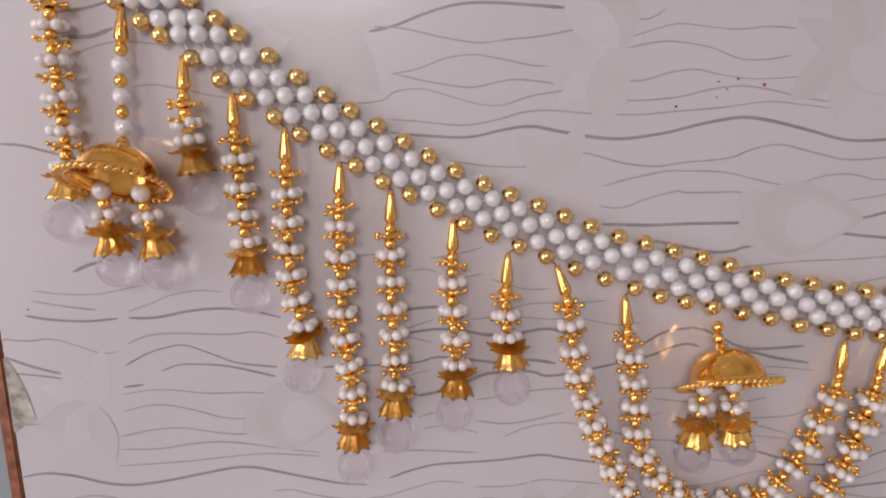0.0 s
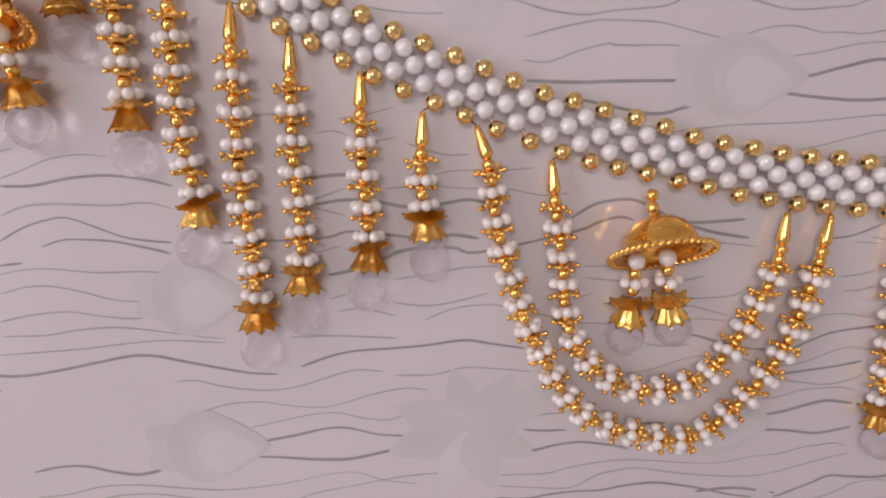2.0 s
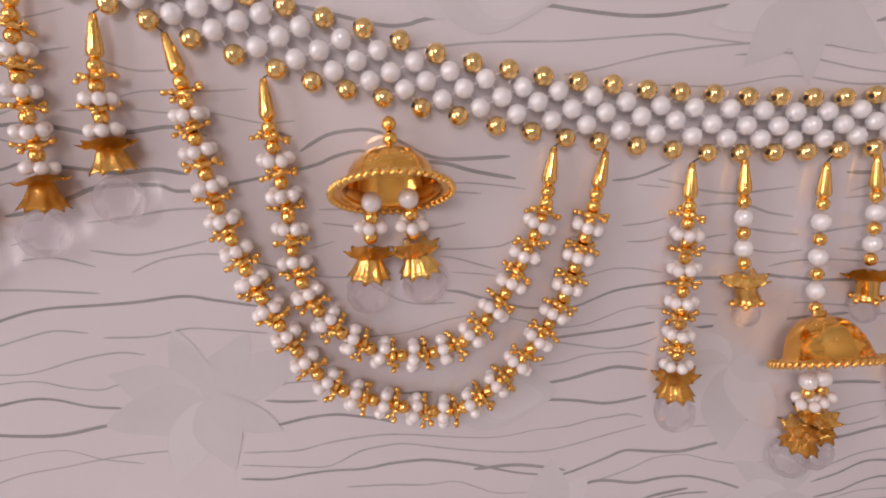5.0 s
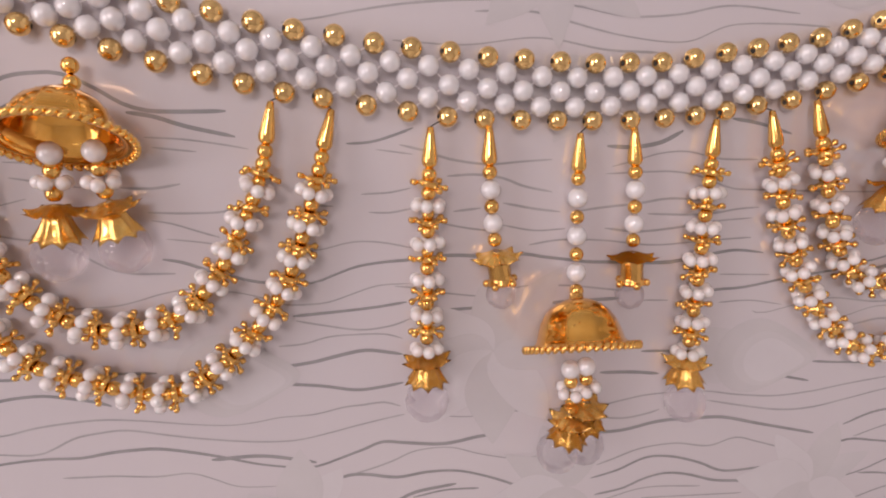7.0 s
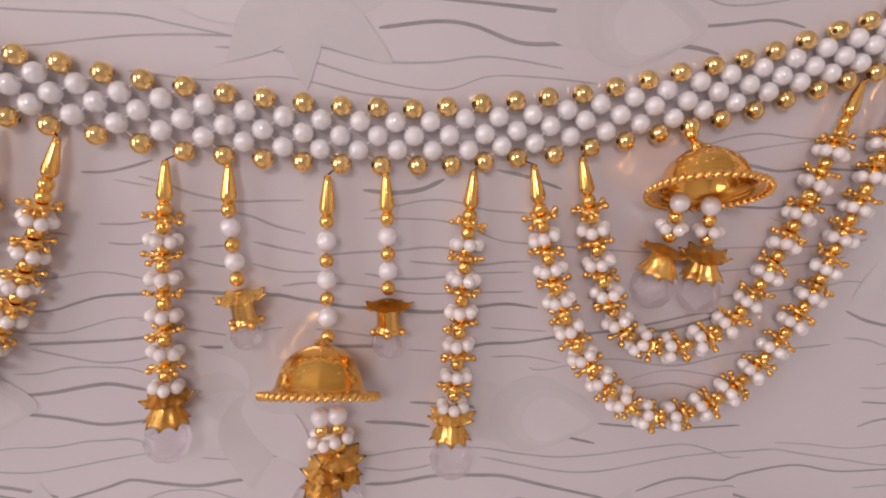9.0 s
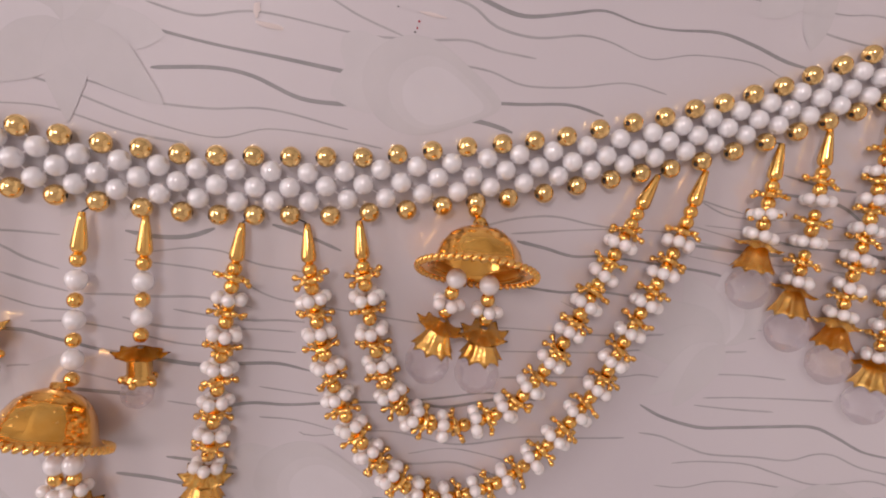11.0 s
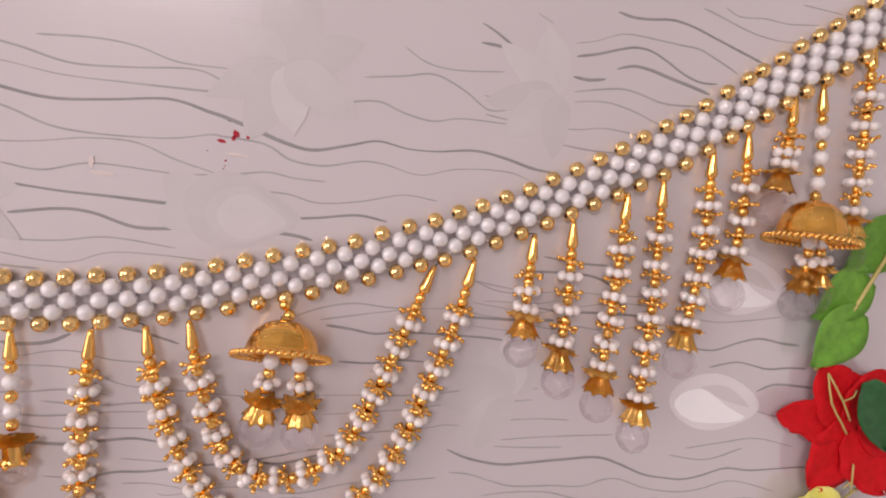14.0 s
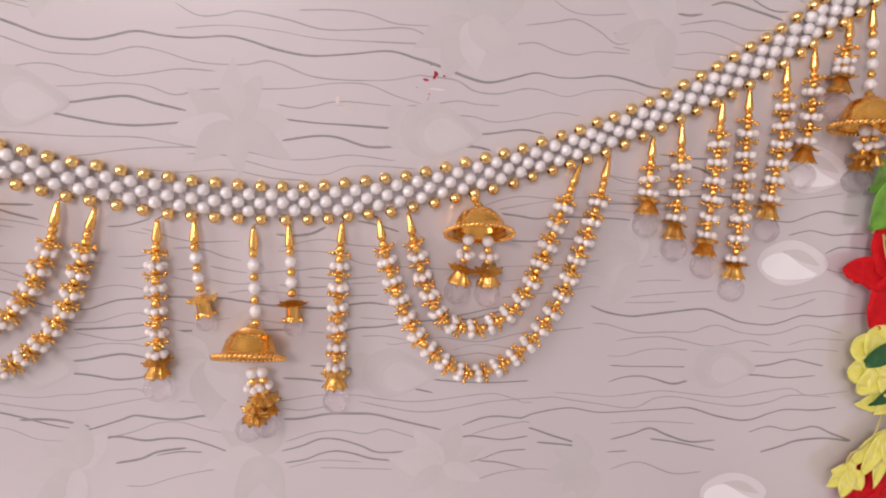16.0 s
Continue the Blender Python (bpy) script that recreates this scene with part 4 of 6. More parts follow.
print_line(chain(-0.2896, 0.0385, -0.2738, 0.0334, -0.2617, 0.0333), 0.0010, PRINT_THIN)
print_line(chain(-0.3001, 0.0187, -0.2900, 0.0196, -0.2738, 0.0254, -0.2576, 0.0263, -0.2474, 0.0261, -0.2331, 0.0270), 0.0010, PRINT_THIN)
print_line(chain(-0.2759, 0.0194, -0.2637, 0.0182, -0.2534, 0.0181, -0.2452, 0.0179, -0.2286, 0.0146, -0.2162, 0.0155), 0.0010, PRINT_THIN)
print_line(chain(-0.2971, -0.0233, -0.2825, -0.0215, -0.2657, -0.0186, -0.2488, -0.0179), 0.0010, PRINT_THIN)
print_line(chain(-0.2974, -0.0343, -0.2827, -0.0364, -0.2699, -0.0350, -0.2529, -0.0310), 0.0010, PRINT_THIN)
print_line(chain(-0.2828, -0.0436, -0.2699, -0.0383, -0.2528, -0.0365, -0.2399, -0.0391, -0.2096, -0.0466, -0.1942, -0.0483, -0.1744, -0.0588, -0.1536, -0.0596), 0.0010, PRINT_THIN)
print_line(chain(0.1578, 0.0237, 0.1749, 0.0283, 0.1997, 0.0341, 0.2234, 0.0376, 0.2395, 0.0361, 0.2503, 0.0359, 0.2701, 0.0340, 0.2780, 0.0337, 0.2907, 0.0365, 0.3068, 0.0364, 0.3225, 0.0398, 0.3410, 0.0435), 0.0010, PRINT_THIN)
print_line(chain(0.2310, 0.0538, 0.2432, 0.0526, 0.2535, 0.0520), 0.0010, PRINT_THIN)
print_line(chain(0.2378, 0.0437, 0.2534, 0.0451, 0.2674, 0.0461, 0.2788, 0.0495), 0.0010, PRINT_THIN)
print_line(chain(0.1652, -0.0259, 0.1796, -0.0236, 0.2110, -0.0183, 0.2220, -0.0153, 0.2354, -0.0128, 0.2629, -0.0087, 0.2748, -0.0065), 0.0010, PRINT_THIN)
print_line(chain(0.1677, -0.0374, 0.1895, -0.0335, 0.2194, -0.0281, 0.2287, -0.0254, 0.2387, -0.0251), 0.0010, PRINT_THIN)
print_line(chain(-0.4700, -0.1288, -0.4560, -0.1279, -0.4401, -0.1244, -0.4219, -0.1243, -0.4039, -0.1267, -0.4000, -0.1271, -0.3830, -0.1289, -0.3642, -0.1279, -0.3479, -0.1259, -0.3315, -0.1226, -0.3179, -0.1220, -0.3044, -0.1269, -0.2879, -0.1299), 0.0010, PRINT_THIN)
print_line(chain(-0.4439, -0.1334, -0.4356, -0.1301, -0.4173, -0.1294, -0.4000, -0.1323, -0.3966, -0.1329, -0.3703, -0.1370, -0.3541, -0.1378, -0.3375, -0.1326, -0.3210, -0.1299, -0.3044, -0.1269, -0.2878, -0.1249, -0.2712, -0.1244, -0.2544, -0.1251), 0.0010, PRINT_THIN)
print_line(chain(-0.1199, 0.0744, -0.1062, 0.0763, -0.1000, 0.0777, -0.0871, 0.0799, -0.0678, 0.0804, -0.0514, 0.0768, -0.0317, 0.0823, 0.0155, 0.0878, 0.0429, 0.0940, 0.0640, 0.0956, 0.0823, 0.0906, 0.1000, 0.0874), 0.0010, PRINT_THIN)
print_line(chain(-0.0440, 0.0418, -0.0237, 0.0431, -0.0099, 0.0409, 0.0147, 0.0368, 0.0396, 0.0362, 0.0571, 0.0433, 0.0789, 0.0453, 0.1000, 0.0455), 0.0010, PRINT_THIN)
print_line(chain(0.0091, 0.0775, 0.0265, 0.0769, 0.0472, 0.0833, 0.0829, 0.0843, 0.1000, 0.0868, 0.1066, 0.0878, 0.1232, 0.0918, 0.1346, 0.0909, 0.1503, 0.0916), 0.0010, PRINT_THIN)
print_line(chain(-0.1131, 0.0334, -0.1000, 0.0359, -0.0870, 0.0391, -0.0674, 0.0430, -0.0374, 0.0463, -0.0067, 0.0462, 0.0143, 0.0439, 0.0354, 0.0459, 0.0566, 0.0505, 0.0859, 0.0496), 0.0010, PRINT_THIN)
print_line(chain(-0.2391, 0.0731, -0.2283, 0.0722, -0.2151, 0.0768, -0.2018, 0.0799, -0.2000, 0.0792, -0.1889, 0.0790, -0.1742, 0.0791, -0.1655, 0.0780), 0.0010, PRINT_THIN)
print_line(chain(-0.0159, -0.0461, -0.0022, -0.0437, 0.0166, -0.0437, 0.0384, -0.0453, 0.0603, -0.0432, 0.0827, -0.0412), 0.0010, PRINT_THIN)
print_line(chain(-0.2381, 0.0824, -0.2236, 0.0862, -0.2078, 0.0892, -0.2000, 0.0892, -0.1945, 0.0892, -0.1798, 0.0883, -0.1649, 0.0848, -0.1522, 0.0822, -0.1436, 0.0830, -0.1328, 0.0862, -0.1204, 0.0870, -0.1073, 0.0842, -0.1000, 0.0845, -0.0871, 0.0839, -0.0679, 0.0877, -0.0485, 0.0925, -0.0287, 0.0934), 0.0010, PRINT_THIN)
print_line(chain(-0.4000, -0.0708, -0.3902, -0.0703, -0.3779, -0.0738, -0.3602, -0.0764, -0.3447, -0.0754, -0.3288, -0.0708, -0.3157, -0.0675, -0.3026, -0.0688), 0.0010, PRINT_THIN)
print_line(chain(-0.3364, 0.1137, -0.3236, 0.1128, -0.3030, 0.1109, -0.2875, 0.1133, -0.2746, 0.1167, -0.2617, 0.1172, -0.2434, 0.1156, -0.2225, 0.1151, -0.2043, 0.1165, -0.1834, 0.1181, -0.1625, 0.1205, -0.1465, 0.1191, -0.1331, 0.1173), 0.0010, PRINT_THIN)
print_line(chain(0.2305, 0.0538, 0.2464, 0.0498, 0.2640, 0.0516, 0.2817, 0.0544, 0.3026, 0.0558, 0.3240, 0.0573), 0.0010, PRINT_THIN)
print_line(chain(-0.0774, -0.1870, -0.0647, -0.1867, -0.0500, -0.1812, -0.0334, -0.1761, -0.0053, -0.1703), 0.0010, PRINT_THIN)
print_line(chain(-0.3108, 0.0954, -0.2952, 0.0927, -0.2820, 0.0918, -0.2689, 0.0925, -0.2559, 0.0975, -0.2453, 0.0976, -0.2293, 0.0933, -0.2133, 0.0914, -0.2001, 0.0931, -0.1788, 0.0950, -0.1685, 0.0988, -0.1553, 0.1010, -0.1388, 0.0972, -0.1223, 0.0937, -0.1020, 0.0948, -0.0935, 0.0959, -0.0745, 0.1024, -0.0584, 0.1013, -0.0388, 0.0976, -0.0122, 0.0990, 0.0011, 0.1029, 0.0113, 0.1017, 0.0288, 0.0969, 0.0497, 0.0968, 0.0779, 0.0999, 0.0955, 0.1047, 0.1000, 0.1048, 0.1203, 0.1045, 0.1326, 0.0992, 0.1485, 0.0990, 0.1657, 0.1041, 0.1774, 0.1045, 0.1949, 0.1022, 0.2129, 0.1081, 0.2374, 0.1110, 0.2511, 0.1086), 0.0010, PRINT_THIN)
print_line(chain(-0.0738, 0.0299, -0.0471, 0.0299, -0.0191, 0.0341, 0.0079, 0.0314, 0.0291, 0.0316), 0.0010, PRINT_THIN)
print_line(chain(-0.0525, 0.1302, -0.0395, 0.1247, -0.0265, 0.1264, -0.0135, 0.1303, 0.0116, 0.1288, 0.0339, 0.1255, 0.0580, 0.1281, 0.0858, 0.1325, 0.1000, 0.1290), 0.0010, PRINT_THIN)
print_line(chain(0.1575, -0.1407, 0.1741, -0.1348, 0.1942, -0.1297, 0.2000, -0.1304), 0.0010, PRINT_THIN)
print_line(chain(0.0900, -0.0749, 0.0967, -0.0757, 0.1257, -0.0689, 0.1560, -0.0703, 0.1837, -0.0625, 0.2095, -0.0589, 0.2300, -0.0555), 0.0010, PRINT_THIN)
print_line(chain(0.2390, 0.1890, 0.2480, 0.1860), 0.0010, PRINT_THIN)
print_line(chain(0.2610, 0.1790, 0.2710, 0.1820, 0.2840, 0.1880, 0.2950, 0.1890, 0.3060, 0.1890, 0.3170, 0.1890, 0.3270, 0.1890, 0.3370, 0.1860, 0.3460, 0.1830, 0.3510, 0.1810), 0.0010, PRINT_THIN)
print_line(chain(0.2650, 0.1560, 0.2800, 0.1600, 0.2910, 0.1620, 0.3010, 0.1610, 0.3130, 0.1590, 0.3260, 0.1600, 0.3380, 0.1620), 0.0010, PRINT_THIN)
print_line(chain(0.2660, 0.1510, 0.2750, 0.1530, 0.2850, 0.1540, 0.2990, 0.1520, 0.3100, 0.1490, 0.3160, 0.1480), 0.0010, PRINT_THIN)
print_line(chain(0.2600, 0.1370, 0.2710, 0.1380, 0.2840, 0.1410, 0.2990, 0.1410, 0.3110, 0.1400), 0.0010, PRINT_THIN)
print_line(chain(0.2560, 0.1300, 0.2670, 0.1290, 0.2820, 0.1290, 0.2930, 0.1300), 0.0010, PRINT_THIN)
print_line(chain(0.2200, 0.1460, 0.2310, 0.1440), 0.0010, PRINT_THIN)
print_line(chain(0.2220, 0.1370, 0.2370, 0.1360), 0.0010, PRINT_THIN)
print_line(chain(0.3240, 0.2090, 0.3340, 0.2070, 0.3470, 0.2040, 0.3600, 0.2020, 0.3730, 0.2020, 0.3850, 0.2040), 0.0010, PRINT_THIN)
print_line(chain(0.3360, 0.2120, 0.3450, 0.2090, 0.3600, 0.2110, 0.3730, 0.2110, 0.3910, 0.2140), 0.0010, PRINT_THIN)
print_line(chain(0.3790, 0.2220, 0.3890, 0.2220, 0.4040, 0.2220), 0.0010, PRINT_THIN)
print_line(chain(0.2580, -0.0350, 0.2760, -0.0340, 0.2970, -0.0320), 0.0010, PRINT_THIN)
print_line(chain(-0.1590, -0.0120, -0.1440, -0.0130), 0.0010, PRINT_THIN)
print_line(chain(-0.2090, -0.0190, -0.2010, -0.0190, -0.1950, -0.0190), 0.0010, PRINT_THIN)
print_line(chain(-0.1710, -0.0270, -0.1600, -0.0270, -0.1500, -0.0250), 0.0010, PRINT_THIN)
print_line(chain(-0.2130, -0.0350, -0.2030, -0.0320), 0.0010, PRINT_THIN)
print_line(chain(-0.1620, -0.0360, -0.1490, -0.0360, -0.1350, -0.0350, -0.1290, -0.0320), 0.0010, PRINT_THIN)
print_line(chain(-0.0840, -0.0270, -0.0730, -0.0260, -0.0650, -0.0240), 0.0010, PRINT_THIN)
print_line(chain(-0.1610, -0.0390, -0.1540, -0.0400, -0.1440, -0.0430, -0.1370, -0.0450), 0.0010, PRINT_THIN)
print_line(chain(-0.1560, -0.0460, -0.1440, -0.0470, -0.1370, -0.0480), 0.0010, PRINT_THIN)
print_line(chain(-0.1930, -0.0740, -0.1780, -0.0730, -0.1690, -0.0710, -0.1600, -0.0680, -0.1510, -0.0660, -0.1460, -0.0660, -0.1320, -0.0670, -0.1230, -0.0690, -0.1140, -0.0720, -0.1040, -0.0720, -0.0960, -0.0710, -0.0880, -0.0680, -0.0770, -0.0640, -0.0640, -0.0630), 0.0010, PRINT_THIN)
print_line(chain(-0.1090, -0.0790, -0.0980, -0.0810, -0.0830, -0.0830, -0.0700, -0.0810, -0.0630, -0.0780), 0.0010, PRINT_THIN)
print_line(chain(-0.1040, -0.0500, -0.0980, -0.0490, -0.0870, -0.0460, -0.0760, -0.0460, -0.0640, -0.0480), 0.0010, PRINT_THIN)
print_line(chain(-0.0810, -0.0340, -0.0730, -0.0340, -0.0640, -0.0320), 0.0010, PRINT_THIN)
print_line(chain(-0.2380, -0.0940, -0.2260, -0.0950), 0.0010, PRINT_THIN)
print_line(chain(-0.2460, -0.1270, -0.2340, -0.1270, -0.2220, -0.1270, -0.2100, -0.1240, -0.1970, -0.1220, -0.1840, -0.1210, -0.1690, -0.1220, -0.1520, -0.1240, -0.1370, -0.1250, -0.1260, -0.1240, -0.1160, -0.1220, -0.1020, -0.1210, -0.0900, -0.1180, -0.0810, -0.1170, -0.0730, -0.1160, -0.0660, -0.1180), 0.0010, PRINT_THIN)
print_line(chain(-0.2470, -0.1330, -0.2270, -0.1350, -0.2120, -0.1360, -0.2050, -0.1340, -0.1960, -0.1290, -0.1870, -0.1270, -0.1760, -0.1260, -0.1590, -0.1290, -0.1460, -0.1310, -0.1270, -0.1330, -0.1100, -0.1330, -0.0960, -0.1300, -0.0850, -0.1270, -0.0730, -0.1240, -0.0640, -0.1220), 0.0010, PRINT_THIN)
print_line(chain(-0.2020, -0.1470, -0.1940, -0.1470, -0.1820, -0.1470, -0.1660, -0.1480, -0.1530, -0.1470, -0.1440, -0.1500, -0.1350, -0.1540, -0.1260, -0.1550, -0.1180, -0.1550), 0.0010, PRINT_THIN)
print_line(chain(-0.1160, -0.0900, -0.1060, -0.0890, -0.0960, -0.0860, -0.0840, -0.0850, -0.0730, -0.0850, -0.0660, -0.0870), 0.0010, PRINT_THIN)
print_line(chain(-0.1070, -0.1530, -0.0910, -0.1520, -0.0800, -0.1490, -0.0690, -0.1450, -0.0580, -0.1400, -0.0430, -0.1390, -0.0290, -0.1430, -0.0120, -0.1460, -0.0030, -0.1450), 0.0010, PRINT_THIN)
print_line(chain(0.0510, -0.1700, 0.0640, -0.1700, 0.0830, -0.1700, 0.1030, -0.1700), 0.0010, PRINT_THIN)
print_line(chain(0.0260, -0.1510, 0.0340, -0.1480, 0.0470, -0.1430, 0.0640, -0.1410, 0.0810, -0.1430, 0.0940, -0.1390, 0.1070, -0.1420, 0.1220, -0.1460, 0.1320, -0.1470), 0.0010, PRINT_THIN)
print_line(chain(0.0230, -0.1260, 0.0360, -0.1270, 0.0470, -0.1250, 0.0530, -0.1230), 0.0010, PRINT_THIN)
print_line(chain(-0.0510, -0.0190, -0.0400, -0.0180, -0.0290, -0.0190, -0.0200, -0.0220, -0.0080, -0.0240), 0.0010, PRINT_THIN)
print_line(chain(-0.0280, -0.0290, -0.0150, -0.0310, -0.0040, -0.0320), 0.0010, PRINT_THIN)
print_line(chain(-0.0280, -0.0380, -0.0140, -0.0400, -0.0010, -0.0390), 0.0010, PRINT_THIN)
print_line(chain(0.0340, -0.0320, 0.0520, -0.0320, 0.0640, -0.0310, 0.0740, -0.0290, 0.0840, -0.0280), 0.0010, PRINT_THIN)
print_line(chain(0.0710, -0.0580, 0.0840, -0.0580, 0.0950, -0.0580), 0.0010, PRINT_THIN)
print_line(chain(0.0730, -0.0710, 0.0880, -0.0700, 0.1040, -0.0720), 0.0010, PRINT_THIN)
print_line(chain(0.0370, -0.0700, 0.0490, -0.0700), 0.0010, PRINT_THIN)
print_line(chain(-0.4630, 0.0250, -0.4520, 0.0290, -0.4420, 0.0330, -0.4290, 0.0350, -0.4170, 0.0340), 0.0010, PRINT_THIN)
print_line(chain(-0.4650, 0.0090, -0.4550, 0.0130, -0.4420, 0.0140, -0.4180, 0.0130, -0.4030, 0.0140, -0.3920, 0.0110), 0.0010, PRINT_THIN)
print_line(chain(-0.4700, -0.0170, -0.4580, -0.0150, -0.4460, -0.0150, -0.4290, -0.0170, -0.4090, -0.0170, -0.3970, -0.0180), 0.0010, PRINT_THIN)
print_line(chain(-0.4710, -0.0260, -0.4590, -0.0230, -0.4480, -0.0230, -0.4350, -0.0260, -0.4220, -0.0300, -0.4090, -0.0310, -0.3980, -0.0310), 0.0010, PRINT_THIN)
print_line(chain(-0.4730, -0.0390, -0.4580, -0.0360, -0.4430, -0.0350, -0.4310, -0.0370, -0.4160, -0.0390, -0.3990, -0.0380, -0.3860, -0.0380), 0.0010, PRINT_THIN)
print_line(chain(-0.4740, -0.0460, -0.4540, -0.0460, -0.4410, -0.0440, -0.4240, -0.0430, -0.4070, -0.0450, -0.3900, -0.0480, -0.3750, -0.0500), 0.0010, PRINT_THIN)
print_line(chain(-0.4760, -0.0550, -0.4560, -0.0540, -0.4390, -0.0530, -0.4190, -0.0510, -0.4010, -0.0500, -0.3750, -0.0520), 0.0010, PRINT_THIN)
print_line(chain(-0.3190, 0.0490, -0.3060, 0.0510, -0.2940, 0.0540), 0.0010, PRINT_THIN)
print_line(chain(-0.3290, 0.0430, -0.3210, 0.0440, -0.3150, 0.0420), 0.0010, PRINT_THIN)
print_line(chain(-0.3060, 0.0390, -0.2940, 0.0410), 0.0010, PRINT_THIN)
print_line(chain(-0.3290, 0.0100, -0.3180, 0.0070), 0.0010, PRINT_THIN)
print_line(chain(-0.3320, 0.0140, -0.3170, 0.0190), 0.0010, PRINT_THIN)
print_line(chain(-0.3310, -0.0100, -0.3200, -0.0070), 0.0010, PRINT_THIN)
print_line(chain(-0.3260, -0.0320, -0.3160, -0.0290), 0.0010, PRINT_THIN)
print_line(chain(-0.3230, -0.0380, -0.3110, -0.0370, -0.2960, -0.0410), 0.0010, PRINT_THIN)
print_line(chain(-0.3450, -0.0500, -0.3240, -0.0500, -0.2960, -0.0520), 0.0010, PRINT_THIN)
print_line(chain(-0.2970, -0.0710, -0.2780, -0.0710, -0.2640, -0.0680, -0.2490, -0.0690, -0.2320, -0.0710), 0.0010, PRINT_THIN)
print_line(chain(0.2360, -0.0520, 0.2470, -0.0520, 0.2600, -0.0550, 0.2730, -0.0570, 0.2950, -0.0550, 0.3130, -0.0540, 0.3250, -0.0490, 0.3350, -0.0480, 0.3510, -0.0520, 0.3710, -0.0530, 0.3860, -0.0500, 0.4010, -0.0440, 0.4140, -0.0440, 0.4350, -0.0480), 0.0010, PRINT_THIN)
print_line(chain(0.2560, -0.0640, 0.2700, -0.0610, 0.2920, -0.0590, 0.3070, -0.0610, 0.3270, -0.0640, 0.3420, -0.0620, 0.3600, -0.0580, 0.3790, -0.0610), 0.0010, PRINT_THIN)
print_line(chain(0.2510, -0.0760, 0.2650, -0.0750, 0.2790, -0.0700, 0.2940, -0.0680, 0.3120, -0.0680, 0.3280, -0.0690), 0.0010, PRINT_THIN)
print_line(chain(0.3710, -0.0260, 0.3910, -0.0210, 0.4140, -0.0160, 0.4400, -0.0190), 0.0010, PRINT_THIN)
print_line(chain(0.3520, 0.0500, 0.3700, 0.0490, 0.3890, 0.0520, 0.4110, 0.0570), 0.0010, PRINT_THIN)
print_line(chain(0.2610, -0.0310, 0.2780, -0.0280, 0.3000, -0.0250, 0.3250, -0.0220), 0.0010, PRINT_THIN)
print_line(chain(0.2420, -0.0230, 0.2590, -0.0200, 0.2800, -0.0170, 0.2980, -0.0160), 0.0010, PRINT_THIN)
print_line(chain(0.1450, 0.0240, 0.1580, 0.0300, 0.1730, 0.0340, 0.1900, 0.0340, 0.2050, 0.0350), 0.0010, PRINT_THIN)
print_line(chain(-0.1730, 0.0420, -0.1430, 0.0450, -0.1110, 0.0460, -0.0740, 0.0490, -0.0600, 0.0480, -0.0360, 0.0460), 0.0010, PRINT_THIN)

# printed flowers and buds
print_flower(-0.2340, 0.1432, 0.034, 100, 165, 5, 1)
print_flower(-0.1256, 0.1440, 0.034, 60, 250, 6, 2)
print_flower(-0.4850, -0.0229, 0.030, 80, 200, 6, 3)
print_flower(-0.3650, 0.1530, 0.036, 20, 300, 7, 4)
print_flower(-0.2610, 0.0850, 0.026, 60, 60, 2, 5)
print_flower(-0.2601, -0.1011, 0.042, 20, 315, 8, 6)
print_flower(-0.0169, 0.0640, 0.040, 10, 320, 8, 7)
print_flower(-0.0270, -0.0930, 0.040, 60, 300, 8, 8)
print_flower(0.1390, -0.1660, 0.036, 30, 300, 7, 9)
print_flower(0.0120, -0.1620, 0.036, 70, 220, 6, 10)
print_flower(0.2565, 0.1530, 0.034, 110, 165, 5, 11)
print_flower(0.1250, 0.1420, 0.036, 30, 300, 8, 13)
print_flower(0.2630, -0.0056, 0.038, 82, 170, 7, 14)
print_flower(0.2490, -0.1613, 0.034, 110, 170, 5, 15)
print_flower(-0.1080, -0.1750, 0.034, 60, 200, 6, 16)
print_flower(0.0060, 0.0230, 0.030, 200, 140, 4, 17)
print_bud(-0.1390, 0.0661, 0.056, 0.036)
print_bud(-0.3840, -0.1051, 0.052, 0.038)
print_bud(-0.3860, -0.0298, 0.044, 0.036)
print_bud(-0.1330, -0.1028, 0.052, 0.036)
print_bud(0.1002, -0.0969, 0.056, 0.036)
print_bud(0.1130, 0.0711, 0.058, 0.036)
print_bud(0.3435, -0.0799, 0.054, 0.034)
print_bud(0.3818, 0.0716, 0.054, 0.034, True)
print_bud(0.3825, 0.0030, 0.054, 0.034, True)
print_bud(0.3726, -0.1830, 0.054, 0.034, True)


def speck(u, v, w, h, mat, name, label, seed):
    r = random.Random(seed)
    ring = []
    for k in range(12):
        a = 2 * math.pi * k / 12
        s = r.uniform(0.7, 1.15)
        ring.append((u + w / 2 * s * math.cos(a), v + h / 2 * s * math.sin(a)))
    flat(ring, mat, name, 0.0003, label)


